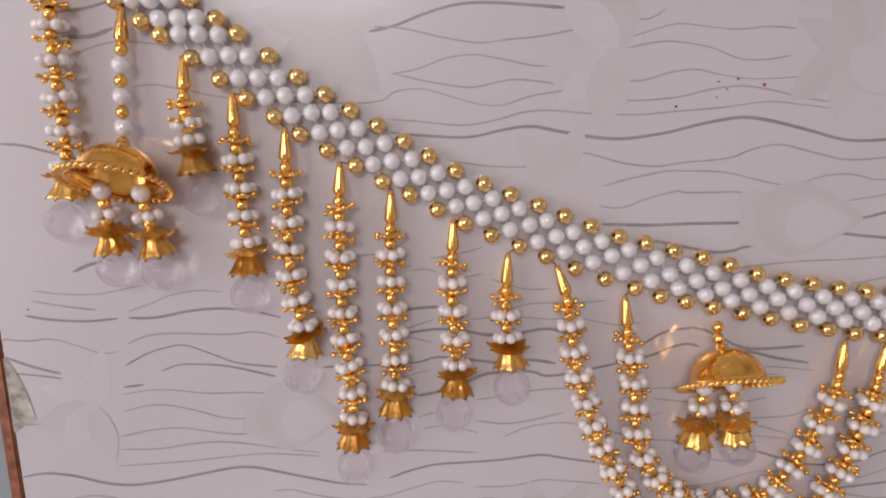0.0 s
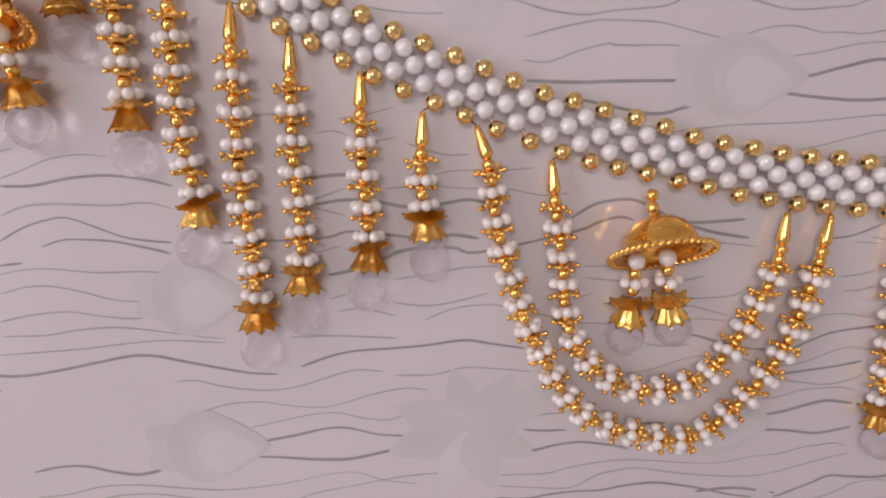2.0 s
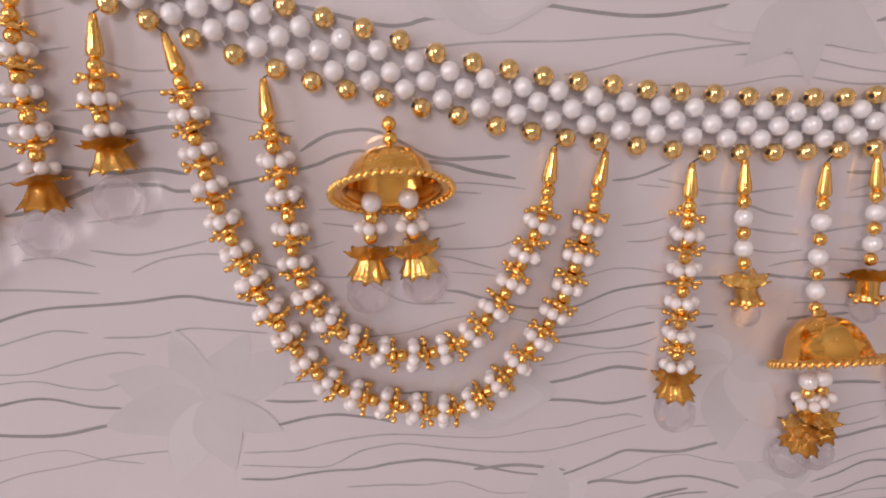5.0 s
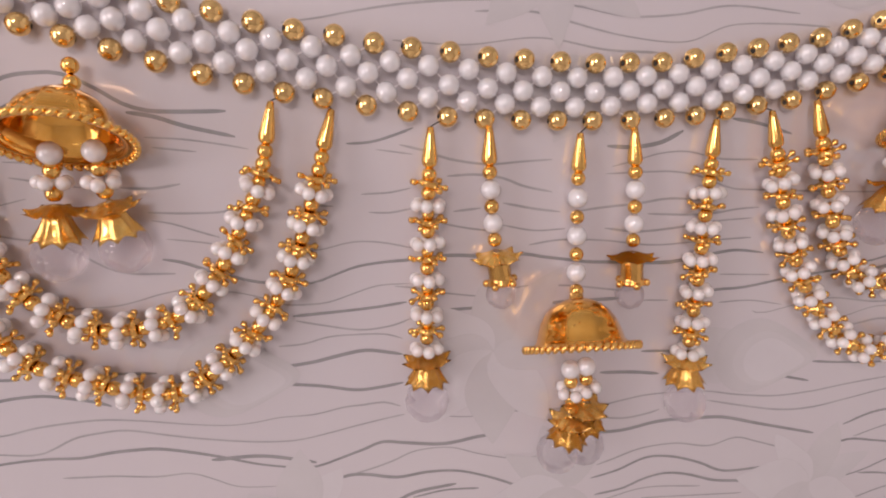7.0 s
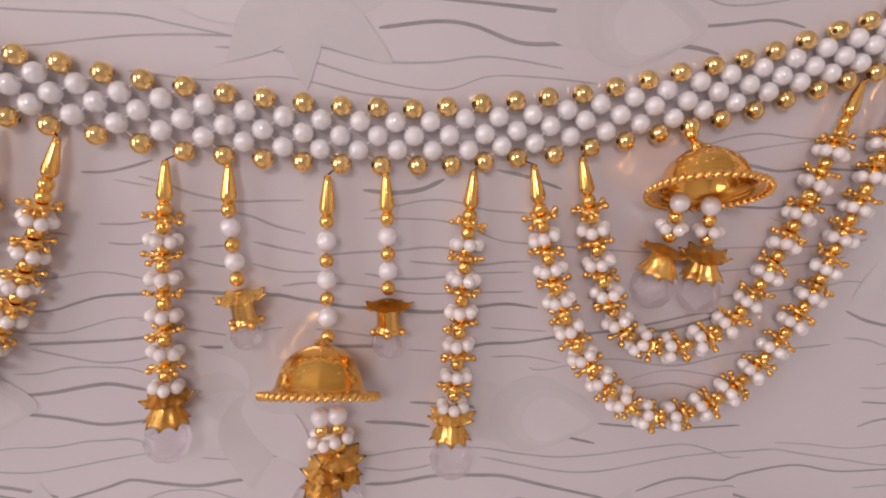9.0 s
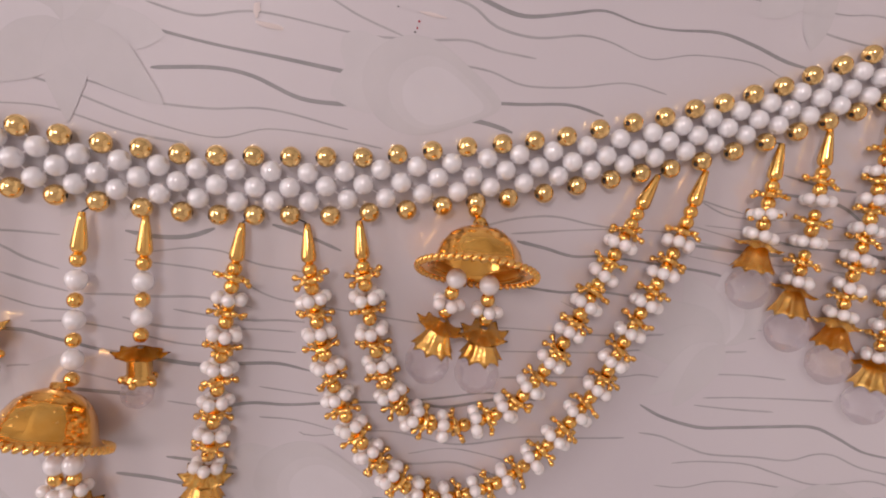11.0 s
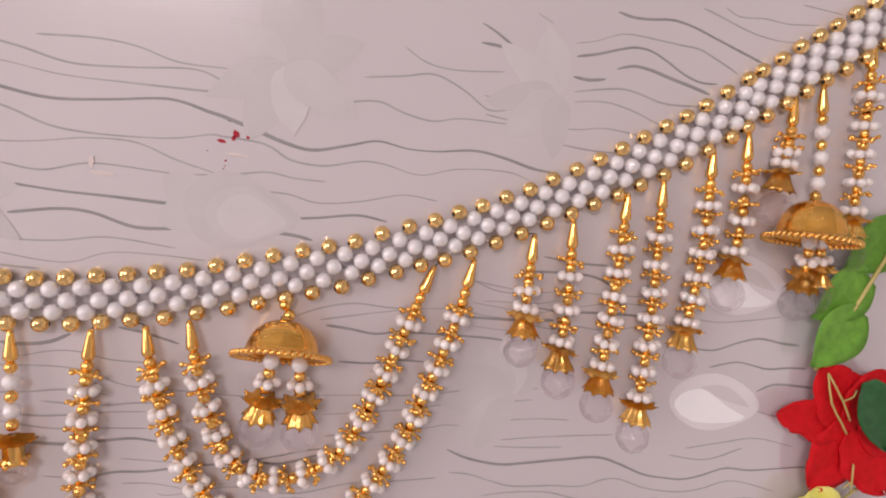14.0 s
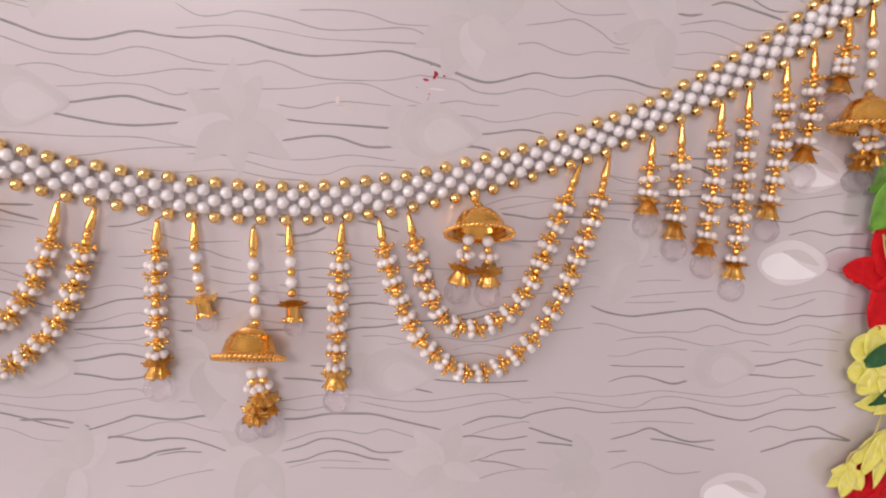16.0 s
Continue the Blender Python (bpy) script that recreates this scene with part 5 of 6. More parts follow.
for k, (u, v, w, h, m) in enumerate([(-0.1653, 0.1281, 0.0018, 0.0016, RED_SPOT), (-0.1776, 0.1306, 0.0016, 0.0011, GREEN_SPOT), (-0.1866, 0.1295, 0.0018, 0.0008, GREEN_SPOT),
                                     (-0.1825, 0.1262, 0.0012, 0.0009, DARK_SPOT), (-0.1869, 0.1227, 0.0009, 0.0008, DARK_SPOT), (-0.2054, 0.1185, 0.0013, 0.0012, DARK_SPOT),
                                     (0.1033, 0.1122, 0.0009, 0.0009, DARK_SPOT), (0.0952, 0.0972, 0.0007, 0.0007, DARK_SPOT), (0.1037, 0.0940, 0.0010, 0.0010, RED_SPOT), (0.1035, 0.0915, 0.0008, 0.0008, RED_SPOT),
                                     (0.1030, 0.0900, 0.0008, 0.0007, DARK_SPOT), (-0.4996, 0.0501, 0.0016, 0.0007, SMUDGE), (-0.5095, 0.0270, 0.0012, 0.0010, DARK_SPOT)]):
    speck(u, v, w, h, m, "speck", "", k)
for k, (u, v, w, h) in enumerate([(0.1068, 0.1068, 0.0030, 0.0042), (0.1060, 0.1048, 0.0020, 0.0024), (0.1009, 0.1026, 0.0042, 0.0020), (0.1123, 0.1062, 0.0016, 0.0016)]):
    speck(u, v, w, h, RED_SPOT, "red_stain", "dried red powder stain", 40 + k)
speck(0.1088, 0.0975, 0.0110, 0.0014, SMUDGE, "smudge", "", 60)
speck(0.0516, 0.0795, 0.0110, 0.0022, SMUDGE, "smudge", "", 61)
speck(0.0463, 0.0840, 0.0026, 0.0056, SMUDGE, "smudge", "", 62)
flat([(-0.5244, 0.0035), (-0.5216, 0.0005), (-0.5182, -0.0070), (-0.5150, -0.0170), (-0.5132, -0.0285), (-0.5150, -0.0305), (-0.5190, -0.0320), (-0.5244, -0.0360)], CHIP, "worn_patch", 0.0003, "scuffed patch worn through to the core")



# ---- the garland: a woven belt of beads ----
KNOTS = [
    (0, -0.4097, 0.1568, -0.4418, 0.1560), (3, -0.3762, 0.1324, -0.4100, 0.1316), (6, -0.3418, 0.1112, -0.3760, 0.1072),
    (9, -0.3064, 0.0904, -0.3402, 0.0864), (12, -0.2687, 0.0747, -0.3025, 0.0667), (15, -0.2304, 0.0595, -0.2644, 0.0499),
    (18, -0.1900, 0.0489, -0.2217, 0.0337), (21, -0.1495, 0.0373, -0.1832, 0.0240), (24, -0.1083, 0.0313, -0.1397, 0.0146),
    (27, -0.0671, 0.0273, -0.0982, 0.0081), (30, -0.0250, 0.0261, -0.0526, 0.0040), (33, 0.0161, 0.0267, -0.0107, 0.0045),
    (36, 0.0546, 0.0328, 0.0327, 0.0071), (39, 0.0932, 0.0410, 0.0714, 0.0136), (42, 0.1315, 0.0535, 0.1136, 0.0250),
    (45, 0.1684, 0.0661, 0.1518, 0.0378), (48, 0.2052, 0.0819, 0.1901, 0.0533), (51, 0.2387, 0.0984, 0.2252, 0.0687),
    (54, 0.2724, 0.1182, 0.2623, 0.0886), (57, 0.3050, 0.1398, 0.2969, 0.1090), (60, 0.3346, 0.1618, 0.3302, 0.1309),
    (63, 0.3618, 0.1846, 0.3598, 0.1547)
]
idx = np.array([k[0] for k in KNOTS], float)
cols = np.array([k[1:] for k in KNOTS])


def belt_row(i):
    """The two ends of a slanting row of five beads, carried on straight past the last knots."""
    out = []
    for c in cols.T:
        if i < idx[0]:
            out.append(c[0] + (i - idx[0]) * (c[1] - c[0]) / 3)
        elif i > idx[-1]:
            out.append(c[-1] + (i - idx[-1]) * (c[-1] - c[-2]) / 3)
        else:
            k = min(len(idx) - 2, int((i - idx[0]) // 3))
            p0, p1, p2, p3 = c[max(0, k - 1)], c[k], c[k + 1], c[min(len(c) - 1, k + 2)]
            t = (i - idx[k]) / 3
            out.append(0.5 * (2 * p1 + (p2 - p0) * t + (2 * p0 - 5 * p1 + 4 * p2 - p3) * t * t + (3 * p1 - p0 - 3 * p2 + p3) * t ** 3))
    return out


rnd = random.Random(11)
belt = thing("beaded_belt", 0.0, 0.02, "woven belt of white pearls edged with gold beads", "garland")
inv = belt.matrix_basis.inverted()
threads, LOWER_EDGE = [], []
for i in range(-9, 76):
    tu, tv, bu, bv = belt_row(i)
    nu, nv, mu, mv = belt_row(i + 1)
    forward = place(nu, nv) - place(tu, tv)
    lower = place(mu, mv) - place(bu, bv)
    top, bottom = place(tu, tv, 0.0044), place(bu, bv, 0.0044)
    row = []
    for k in range(5):
        p = bottom.lerp(top, k / 4) + Vector((rnd.uniform(-1, 1), 0, rnd.uniform(-1, 1))) * 0.0004
        p.y -= 0.0012 * (0, 0.5, 1, 0.5, 0)[k] + rnd.uniform(0, 0.0004)
        row.append(p)
        if k in (0, 4):
            part("gold_bead", EDGE_GOLD, belt, inv @ along(p, (forward if k else lower) + Vector((0, rnd.uniform(0.001, 0.008), rnd.uniform(-0.003, 0.003))), rnd.uniform(0, 6)))
        else:
            part("pearl", BIG_PEARL, belt, inv @ along(p, top - bottom + Vector((0, rnd.uniform(-0.01, 0.01), rnd.uniform(-0.01, 0.01))), rnd.uniform(0, 6)))
    threads.append(row)
    LOWER_EDGE.append(row[0])


def tube(bm, a, b, r):
    d = b - a
    bmesh.ops.create_cone(bm, segments=5, radius1=r, radius2=r, depth=d.length, matrix=inv @ along((a + b) / 2, d))


bm = bmesh.new()
for a, b in zip(threads, threads[1:]):
    for k in range(4):
        tube(bm, a[k], a[k + 1], 0.0003)
        tube(bm, a[k + 1], b[k], 0.00025)
part("weaving_thread", mesh_of(bm, "weaving_thread", THREAD), belt, None, "clear nylon thread between the beads")


# ---- strands ----
def ring_of_pearls(run, s, th, inv, count=6, radius=0.0048):
    p, d = run.at(s)
    m = along(p, d, rnd.uniform(0, 6.3)) @ Matrix.Rotation(rnd.uniform(-0.18, 0.18), 4, "X")
    for k in range(count):
        a = 2 * math.pi * k / count
        part("pearl", RING_PEARL, th, inv @ m @ Matrix.Translation((radius * math.cos(a), radius * math.sin(a), rnd.uniform(-0.0004, 0.0004))))


def put(name, data, run, s, th, inv, tilt=0.0, label=""):
    p, d = run.at(s)
    m = along(p, d, rnd.uniform(0, 6.3)) @ Matrix.Rotation(rnd.uniform(-tilt, tilt), 4, "X")
    return part(name, data, th, inv @ m, label)


def hang_thread(th, inv, p):
    """The thread from a cap's tip to the nearest bead of the belt's lower edge."""
    q = min(LOWER_EDGE, key=lambda b: (b - p).length)
    if (q - p).length > 0.02:
        return
    bm = bmesh.new()
    d = q - p
    bmesh.ops.create_cone(bm, segments=5, radius1=0.0003, radius2=0.0003, depth=d.length, matrix=inv @ along((p + q) / 2, d))
    part("thread", mesh_of(bm, "thread", DARK), th, None, "dark knotted thread")


def bell_end(run, s, th, inv, drop):
    """Flower cap and bell, with a clear facetted ball in the bell's mouth."""
    p, d = run.at(s + 0.0028)
    open_out = Matrix.Translation(p) @ Matrix.Rotation(radians(rnd.uniform(-4, 7)), 4, "X") @ Matrix.Rotation(radians(rnd.uniform(-8, 8)), 4, "Y") @ Matrix.Translation(-p)
    part("flower_cap", FLOWER_CAP, th, inv @ open_out @ along(p, d, rnd.uniform(0, 6.3)))
    p, d = run.at(s + 0.0042)
    q = place(*drop, 0.0088)
    way = (q - p).normalized().lerp(d, 0.4)
    part("bell_cap", BELL_CAP, th, inv @ along(p, way, rnd.uniform(0, 6)))
    part("crystal_drop", CRYSTAL_BALL, th, inv @ along(q, way, rnd.uniform(0, 6)), "clear facetted acrylic ball")


def star_strand(points, drop, label="gold star and pearl strand ending in bell and clear ball"):
    hs = [0.0052] + [0.0076] * (len(points) - 1)
    run = Run([place(u, v, h) for (u, v), h in zip(points, hs)])
    th = thing("beaded_strand", *points[0], label, "bead strand", "strands hanging from the belt", 0.004)
    inv = th.matrix_basis.inverted()
    put("cone_cap", CONE, run, 0.0, th, inv, 0)
    hang_thread(th, inv, run.p[0])
    body = run.length - 0.0148 - 0.0293
    n = max(1, round(body / 0.0137))
    put("gold_bead", SMALL_GOLD, run, 0.0177, th, inv)
    for k in range(n + 1):
        s = 0.0205 + body / n * k
        if k:
            put("gold_bead", UPPER_GOLD, run, s - 0.0024, th, inv)
        put("star_spacer", STAR, run, s + 0.0006, th, inv, 0.3)
        put("gold_bead", SMALL_GOLD, run, s + 0.0042, th, inv)
        ring_of_pearls(run, s + 0.0088, th, inv)
    bell_end(run, run.length - 0.0148, th, inv, drop)
    return th


def loop_strand(points, label):
    hs = [0.0052] + [0.0078] * (len(points) - 2) + [0.0052]
    run = Run([place(u, v, h) for (u, v), h in zip(points, hs)])
    th = thing("looped_strand", *points[0], label, "bead strand", "looped strands", 0.004)
    inv = th.matrix_basis.inverted()
    put("cone_cap", CONE, run, 0.0, th, inv)
    hang_thread(th, inv, run.p[0])
    p, d = run.at(run.length)
    part("cone_cap", CONE, th, inv @ along(p, -d))
    hang_thread(th, inv, p)
    put("gold_bead", SMALL_GOLD, run, 0.0177, th, inv)
    put("gold_bead", SMALL_GOLD, run, run.length - 0.0177, th, inv)
    body = run.length - 2 * 0.0205
    n = round((body - 0.006) / 0.0134)
    step = (body - 0.006) / n
    s = 0.0205
    for k in range(n + 1):
        if k:
            put("gold_bead", UPPER_GOLD, run, s - 0.0024, th, inv)
        put("star_spacer", STAR, run, s + 0.0006, th, inv, 0.35)
        put("gold_bead", SMALL_GOLD, run, s + 0.0042, th, inv)
        if k < n:
            ring_of_pearls(run, s + 0.0088, th, inv)
        s += step
    return th


def pendant(chain, dome_at, tilt, turn, tassels, label, beads, tall=1.0):
    """A bell-shaped pendant: a chain of beads, a ribbed dome with a beaded rim, and two tassels inside it.
    tilt: degrees by which the dome's mouth turns out from the wall; turn: in the wall's plane."""
    run = Run([place(u, v, 0.0050 + 0.003 * k / max(1, len(chain) - 1)) for k, (u, v) in enumerate(chain)])
    th = thing("bell_pendant", *chain[0], label, "pendant", "bell pendants", 0.004)
    inv = th.matrix_basis.inverted()
    if beads:
        put("cone_cap", CONE, run, 0.0, th, inv)
        hang_thread(th, inv, run.p[0])
        s, rest = 0.0152, run.length - 0.0152
        step = rest / 3.45
        for k in range(4):
            put("gold_bead", SMALL_GOLD, run, s + 0.0025 + k * step, th, inv)
            if k < 3:
                put("pearl", DROP_PEARL, run, s + 0.0025 + (k + 0.5) * step, th, inv)
    else:
        for k in range(2):
            put("gold_bead", SMALL_GOLD, run, run.length - 0.0030 - 0.0056 * (1 - k), th, inv)
    tl, tn = radians(tilt), radians(turn)
    axis = Vector((math.sin(tn) * math.cos(tl), -math.sin(tl), -math.cos(tn) * math.cos(tl)))
    mouth = place(*dome_at, 0.0233 * math.cos(tl) + 0.0004)
    m = along(mouth - axis * 0.0176 * tall, axis, 0.4) @ Matrix.Diagonal((1.02, 1.02, tall, 1))
    dome = part("dome", DOME, th, inv @ m, "gold ribbed dome, open below")
    part("beaded_rim", DOME_RIM, dome)
    part("pressed_dots", DOME_DOTS, dome)
    for a, b, drop in tassels:
        r = Run([place(*a, 0.012), place(*a, 0.012).lerp(place(*b, 0.0095), 0.5), place(*b, 0.0092)])
        put("pearl", DROP_PEARL, r, 0.0, th, inv)
        put("gold_bead", SMALL_GOLD, r, 0.0060, th, inv)
        ring_of_pearls(r, 0.0102, th, inv, 5, 0.0044)
        put("gold_bead", SMALL_GOLD, r, 0.0140, th, inv)
        bell_end(r, r.length - 0.0140, th, inv, drop)
    return th


def claw_mesh():
    """A ridged post with four small prongs that hold a crystal."""
    bm = bmesh.new()
    prof = [(0.0014, 0.0)]
    for k in range(7):
        prof += [(0.0047, 0.0004 + 0.0011 * k), (0.0040, 0.0009 + 0.0011 * k)]
    prof += [(0.0054, 0.0084), (0.0060, 0.0100), (0.0052, 0.0104), (0.0012, 0.0096)]
    lathe(bm, prof, 18)
    for k in range(5):
        a = 2 * math.pi * k / 5
        ball(bm, 0.0016, (0.0060 * math.cos(a), 0.0060 * math.sin(a), 0.0098), 8, 5)
    return mesh_of(bm, "claw_post", GOLD)


CLAW = claw_mesh()


def drop_strand(points, drop, label):
    run = Run([place(u, v, h) for (u, v), h in zip(points, [0.0052] + [0.0070] * 8)])
    th = thing("pearl_drop", *points[0], label, "bead strand", "pearl drops", 0.004)
    inv = th.matrix_basis.inverted()
    put("cone_cap", CONE, run, 0.0, th, inv)
    hang_thread(th, inv, run.p[0])
    step = (run.length - 0.0152 - 0.0058) / 2
    for k in range(3):
        put("gold_bead", SMALL_GOLD, run, 0.0177 + k * step, th, inv)
        if k < 2:
            put("pearl", BIG_PEARL, run, 0.0177 + (k + 0.5) * step, th, inv)
    s = run.length
    put("flower_cap", FLOWER_CAP, run, s + 0.0022, th, inv, 0.12)
    put("claw_post", CLAW, run, s + 0.0048, th, inv, 0.05, "ridged gold post with prongs")
    q = place(*drop, 0.0068)
    part("crystal_drop", CRYSTAL_SMALL, th, inv @ along(q, run.at(s)[1], 0.3), "small clear facetted stone")
    return th


# left fan of strands
star_strand(chain(-0.4778, 0.1830, -0.4786, 0.1434, -0.4782, 0.1078, -0.4796, 0.0800), (-0.4814, 0.0700))
pendant(chain(-0.4492, 0.1616, -0.4504, 0.1468, -0.4520, 0.1292, -0.4528, 0.1076, -0.4544, 0.1012), (-0.4515, 0.0872), 25, -4,
        [((-0.4626, 0.0841), (-0.4619, 0.0568), (-0.4609, 0.0487)), ((-0.4458, 0.0827), (-0.4417, 0.0553), (-0.4411, 0.0468))],
        "gold bell pendant on pearl chain with two crystal tassels", True)
star_strand(chain(-0.4250, 0.1415, -0.4252, 0.1171, -0.4234, 0.0987, -0.4232, 0.0905), (-0.4199, 0.0804))
star_strand(chain(-0.4050, 0.1259, -0.4042, 0.1023, -0.4030, 0.0668, -0.4026, 0.0447), (-0.4021, 0.0350))
star_strand(chain(-0.3829, 0.1107, -0.3830, 0.0820, -0.3832, 0.0455, -0.3783, 0.0153, -0.3788, 0.0050), (-0.3801, -0.0044))
star_strand(chain(-0.3591, 0.0952, -0.3600, 0.0663, -0.3600, 0.0206, -0.3568, -0.0164, -0.3577, -0.0420), (-0.3567, -0.0522))
star_strand(chain(-0.3365, 0.0823, -0.3373, 0.0394, -0.3360, 0.0005, -0.3366, -0.0255), (-0.3363, -0.0361))
star_strand(chain(-0.3081, 0.0685, -0.3088, 0.0335, -0.3068, -0.0001, -0.3069, -0.0160), (-0.3083, -0.0257))
star_strand(chain(-0.2825, 0.0521, -0.2835, 0.0221, -0.2805, -0.0025), (-0.2803, -0.0128))
# left loops and their pendant
loop_strand(chain(-0.2595, 0.0460, -0.2547, 0.0308, -0.2500, 0.0012, -0.2417, -0.0285, -0.2302, -0.0561, -0.2092, -0.0889, -0.1827, -0.1013, -0.1547, -0.1058, -0.1330, -0.0907, -0.1143, -0.0659, -0.1055, -0.0417, -0.1004, -0.0206, -0.0953, 0.0047),
            "long outer loop of gold star spacers and pearl rings")
loop_strand(chain(-0.2263, 0.0309, -0.2246, 0.0112, -0.2202, -0.0160, -0.2166, -0.0450, -0.2032, -0.0669, -0.1794, -0.0791, -0.1518, -0.0743, -0.1354, -0.0551, -0.1264, -0.0363, -0.1198, -0.0179, -0.1165, 0.0064),
            "short inner loop of gold star spacers and pearl rings")
pendant(chain(-0.1842, 0.0244, -0.1813, 0.0171, -0.1804, 0.0064), (-0.1803, -0.0090), 29, 3,
        [((-0.1879, -0.0138), (-0.1891, -0.0435), (-0.1898, -0.0507)), ((-0.1739, -0.0125), (-0.1701, -0.0418), (-0.1674, -0.0472))],
        "gold bell pendant with two short tassels inside the loops", False)
# middle group
star_strand(chain(-0.0591, 0.0000, -0.0587, -0.0373, -0.0570, -0.0841, -0.0562, -0.1029), (-0.0558, -0.1107))
drop_strand(chain(-0.0369, 0.0016, -0.0359, -0.0155, -0.0329, -0.0372, -0.0312, -0.0456), (-0.0277, -0.0650), "short drop of pearls and gold beads ending in a clear stone")
pendant(chain(-0.0008, 0.0002, 0.0005, -0.0247, 0.0031, -0.0561, 0.0044, -0.0676), (0.0028, -0.0822), 25, 3,
        [((0.0034, -0.0963), (0.0088, -0.1302), (0.0029, -0.1376)), ((0.0100, -0.0951), (0.0139, -0.1240), (0.0142, -0.1338))],
        "large gold bell pendant on a chain of pearls at the middle", True, 1.12)
drop_strand(chain(0.0208, 0.0034, 0.0237, -0.0207, 0.0260, -0.0450), (0.0274, -0.0650), "short drop of pearls and gold beads ending in a clear stone")
star_strand(chain(0.0546, 0.0077, 0.0553, -0.0351, 0.0570, -0.0747, 0.0573, -0.1053), (0.0591, -0.1144))
# right loops and their pendant
loop_strand(chain(0.0778, 0.0122, 0.0830, -0.0075, 0.0935, -0.0365, 0.1115, -0.0672, 0.1367, -0.0882, 0.1569, -0.0905, 0.1779, -0.0790, 0.1937, -0.0594, 0.2066, -0.0340, 0.2146, -0.0053, 0.2234, 0.0307, 0.2284, 0.0655),
            "long outer loop of gold star spacers and pearl rings")
loop_strand(chain(0.0967, 0.0172, 0.1030, -0.0040, 0.1135, -0.0323, 0.1271, -0.0532, 0.1492, -0.0590, 0.1718, -0.0464, 0.1840, -0.0255, 0.1925, 0.0009, 0.2000, 0.0287, 0.2090, 0.0594),
            "short inner loop of gold star spacers and pearl rings")
pendant(chain(0.1375, 0.0327, 0.1417, 0.0279, 0.1429, 0.0229), (0.1423, 0.0094), 25, 2,
        [((0.1373, 0.0037), (0.1351, -0.0259), (0.1340, -0.0324)), ((0.1506, 0.0035), (0.1549, -0.0258), (0.1547, -0.0332))],
        "gold bell pendant with two short tassels inside the loops", False)
# right fan of strands
star_strand(chain(0.2569, 0.0829, 0.2576, 0.0562, 0.2599, 0.0303), (0.2595, 0.0229))
star_strand(chain(0.2759, 0.0930, 0.2801, 0.0521, 0.2816, 0.0150), (0.2831, 0.0080))
star_strand(chain(0.3021, 0.1111, 0.3049, 0.0618, 0.3070, 0.0049), (0.3073, -0.0028))
star_strand(chain(0.3201, 0.1204, 0.3274, 0.0546, 0.3325, -0.0100), (0.3317, -0.0180))
star_strand(chain(0.3439, 0.1404, 0.3492, 0.0860, 0.3491, 0.0341), (0.3493, 0.0264))
star_strand(chain(0.3616, 0.1524, 0.3669, 0.1111, 0.3677, 0.0755), (0.3681, 0.0665))
star_strand(chain(0.3834, 0.1749, 0.3839, 0.1515, 0.3836, 0.1252), (0.3834, 0.1158))
pendant(chain(0.3979, 0.1836, 0.4054, 0.1468, 0.4069, 0.1227), (0.3972, 0.1026), 10, 0,
        [((0.4066, 0.1016), (0.4129, 0.0757), (0.4104, 0.0667)), ((0.4141, 0.1027), (0.4188, 0.0800), (0.4201, 0.0715))],
        "gold bell pendant on pearl chain with two crystal tassels", True, 1.2)
star_strand(chain(0.4210, 0.2110, 0.4262, 0.1684, 0.4340, 0.1079), (0.4341, 0.0979))


# ---- artificial flower garland beside the beads ----
def blade(bm, m, length, width, cup, tip=1.0, lobes=0.0, notch=0.0, fray=0.0, n=12, k=6):
    """A cloth petal or leaf from its root along x, cupped across and curved along, with thickness."""
    rows = []
    for i in range(n + 1):
        t = i / n
        w = width / 2 * (max(0.0, math.sin(math.pi * (0.06 + 0.94 * t) ** 0.8)) ** tip * (1 + lobes * math.sin(17 * t)) + 0.03)
        row = []
        for j in range(k + 1):
            s = 2 * j / k - 1
            x = length * (t - notch * (1 - abs(s)) * t ** 6)
            w2 = w * (1 + fray * noise.noise((23 * t, 5 * s, length * 900)) * min(1, 3 * abs(s)))
            z = cup * width * (0.5 * s * s - 0.9 * (t - 0.4) ** 2) + 0.02 * width * math.sin(5 * s + 7 * t)
            row.append(bm.verts.new(m @ Vector((x, w2 * s, z))))
        rows.append(row)
    faces = [bm.faces.new((a[j], a[j + 1], b[j + 1], b[j])) for a, b in zip(rows, rows[1:]) for j in range(k)]
    return faces


def cloth(name, mat, m, length, width, cup, parent, label="", **more):
    bm = bmesh.new()
    blade(bm, Matrix.Identity(4), length, width, cup, **more)
    bmesh.ops.recalc_face_normals(bm, faces=bm.faces)
    bmesh.ops.solidify(bm, geom=bm.faces[:], thickness=0.0004)
    return part(name, mesh_of(bm, name, mat), parent, m, label)


def facing(u, v, h, turn, lean=0.0, bank=0.0):
    """A pose on the panel: x along the turn (degrees from right), z out towards the room; lean lifts its end out."""
    base = Matrix(((1, 0, 0, 0), (0, 0, -1, 0), (0, 1, 0, 0), (0, 0, 0, 1)))
    return Matrix.Translation(place(u, v, h)) @ base @ Matrix.Rotation(radians(turn), 4, "Z") @ Matrix.Rotation(radians(-lean), 4, "Y") @ Matrix.Rotation(radians(bank), 4, "X")


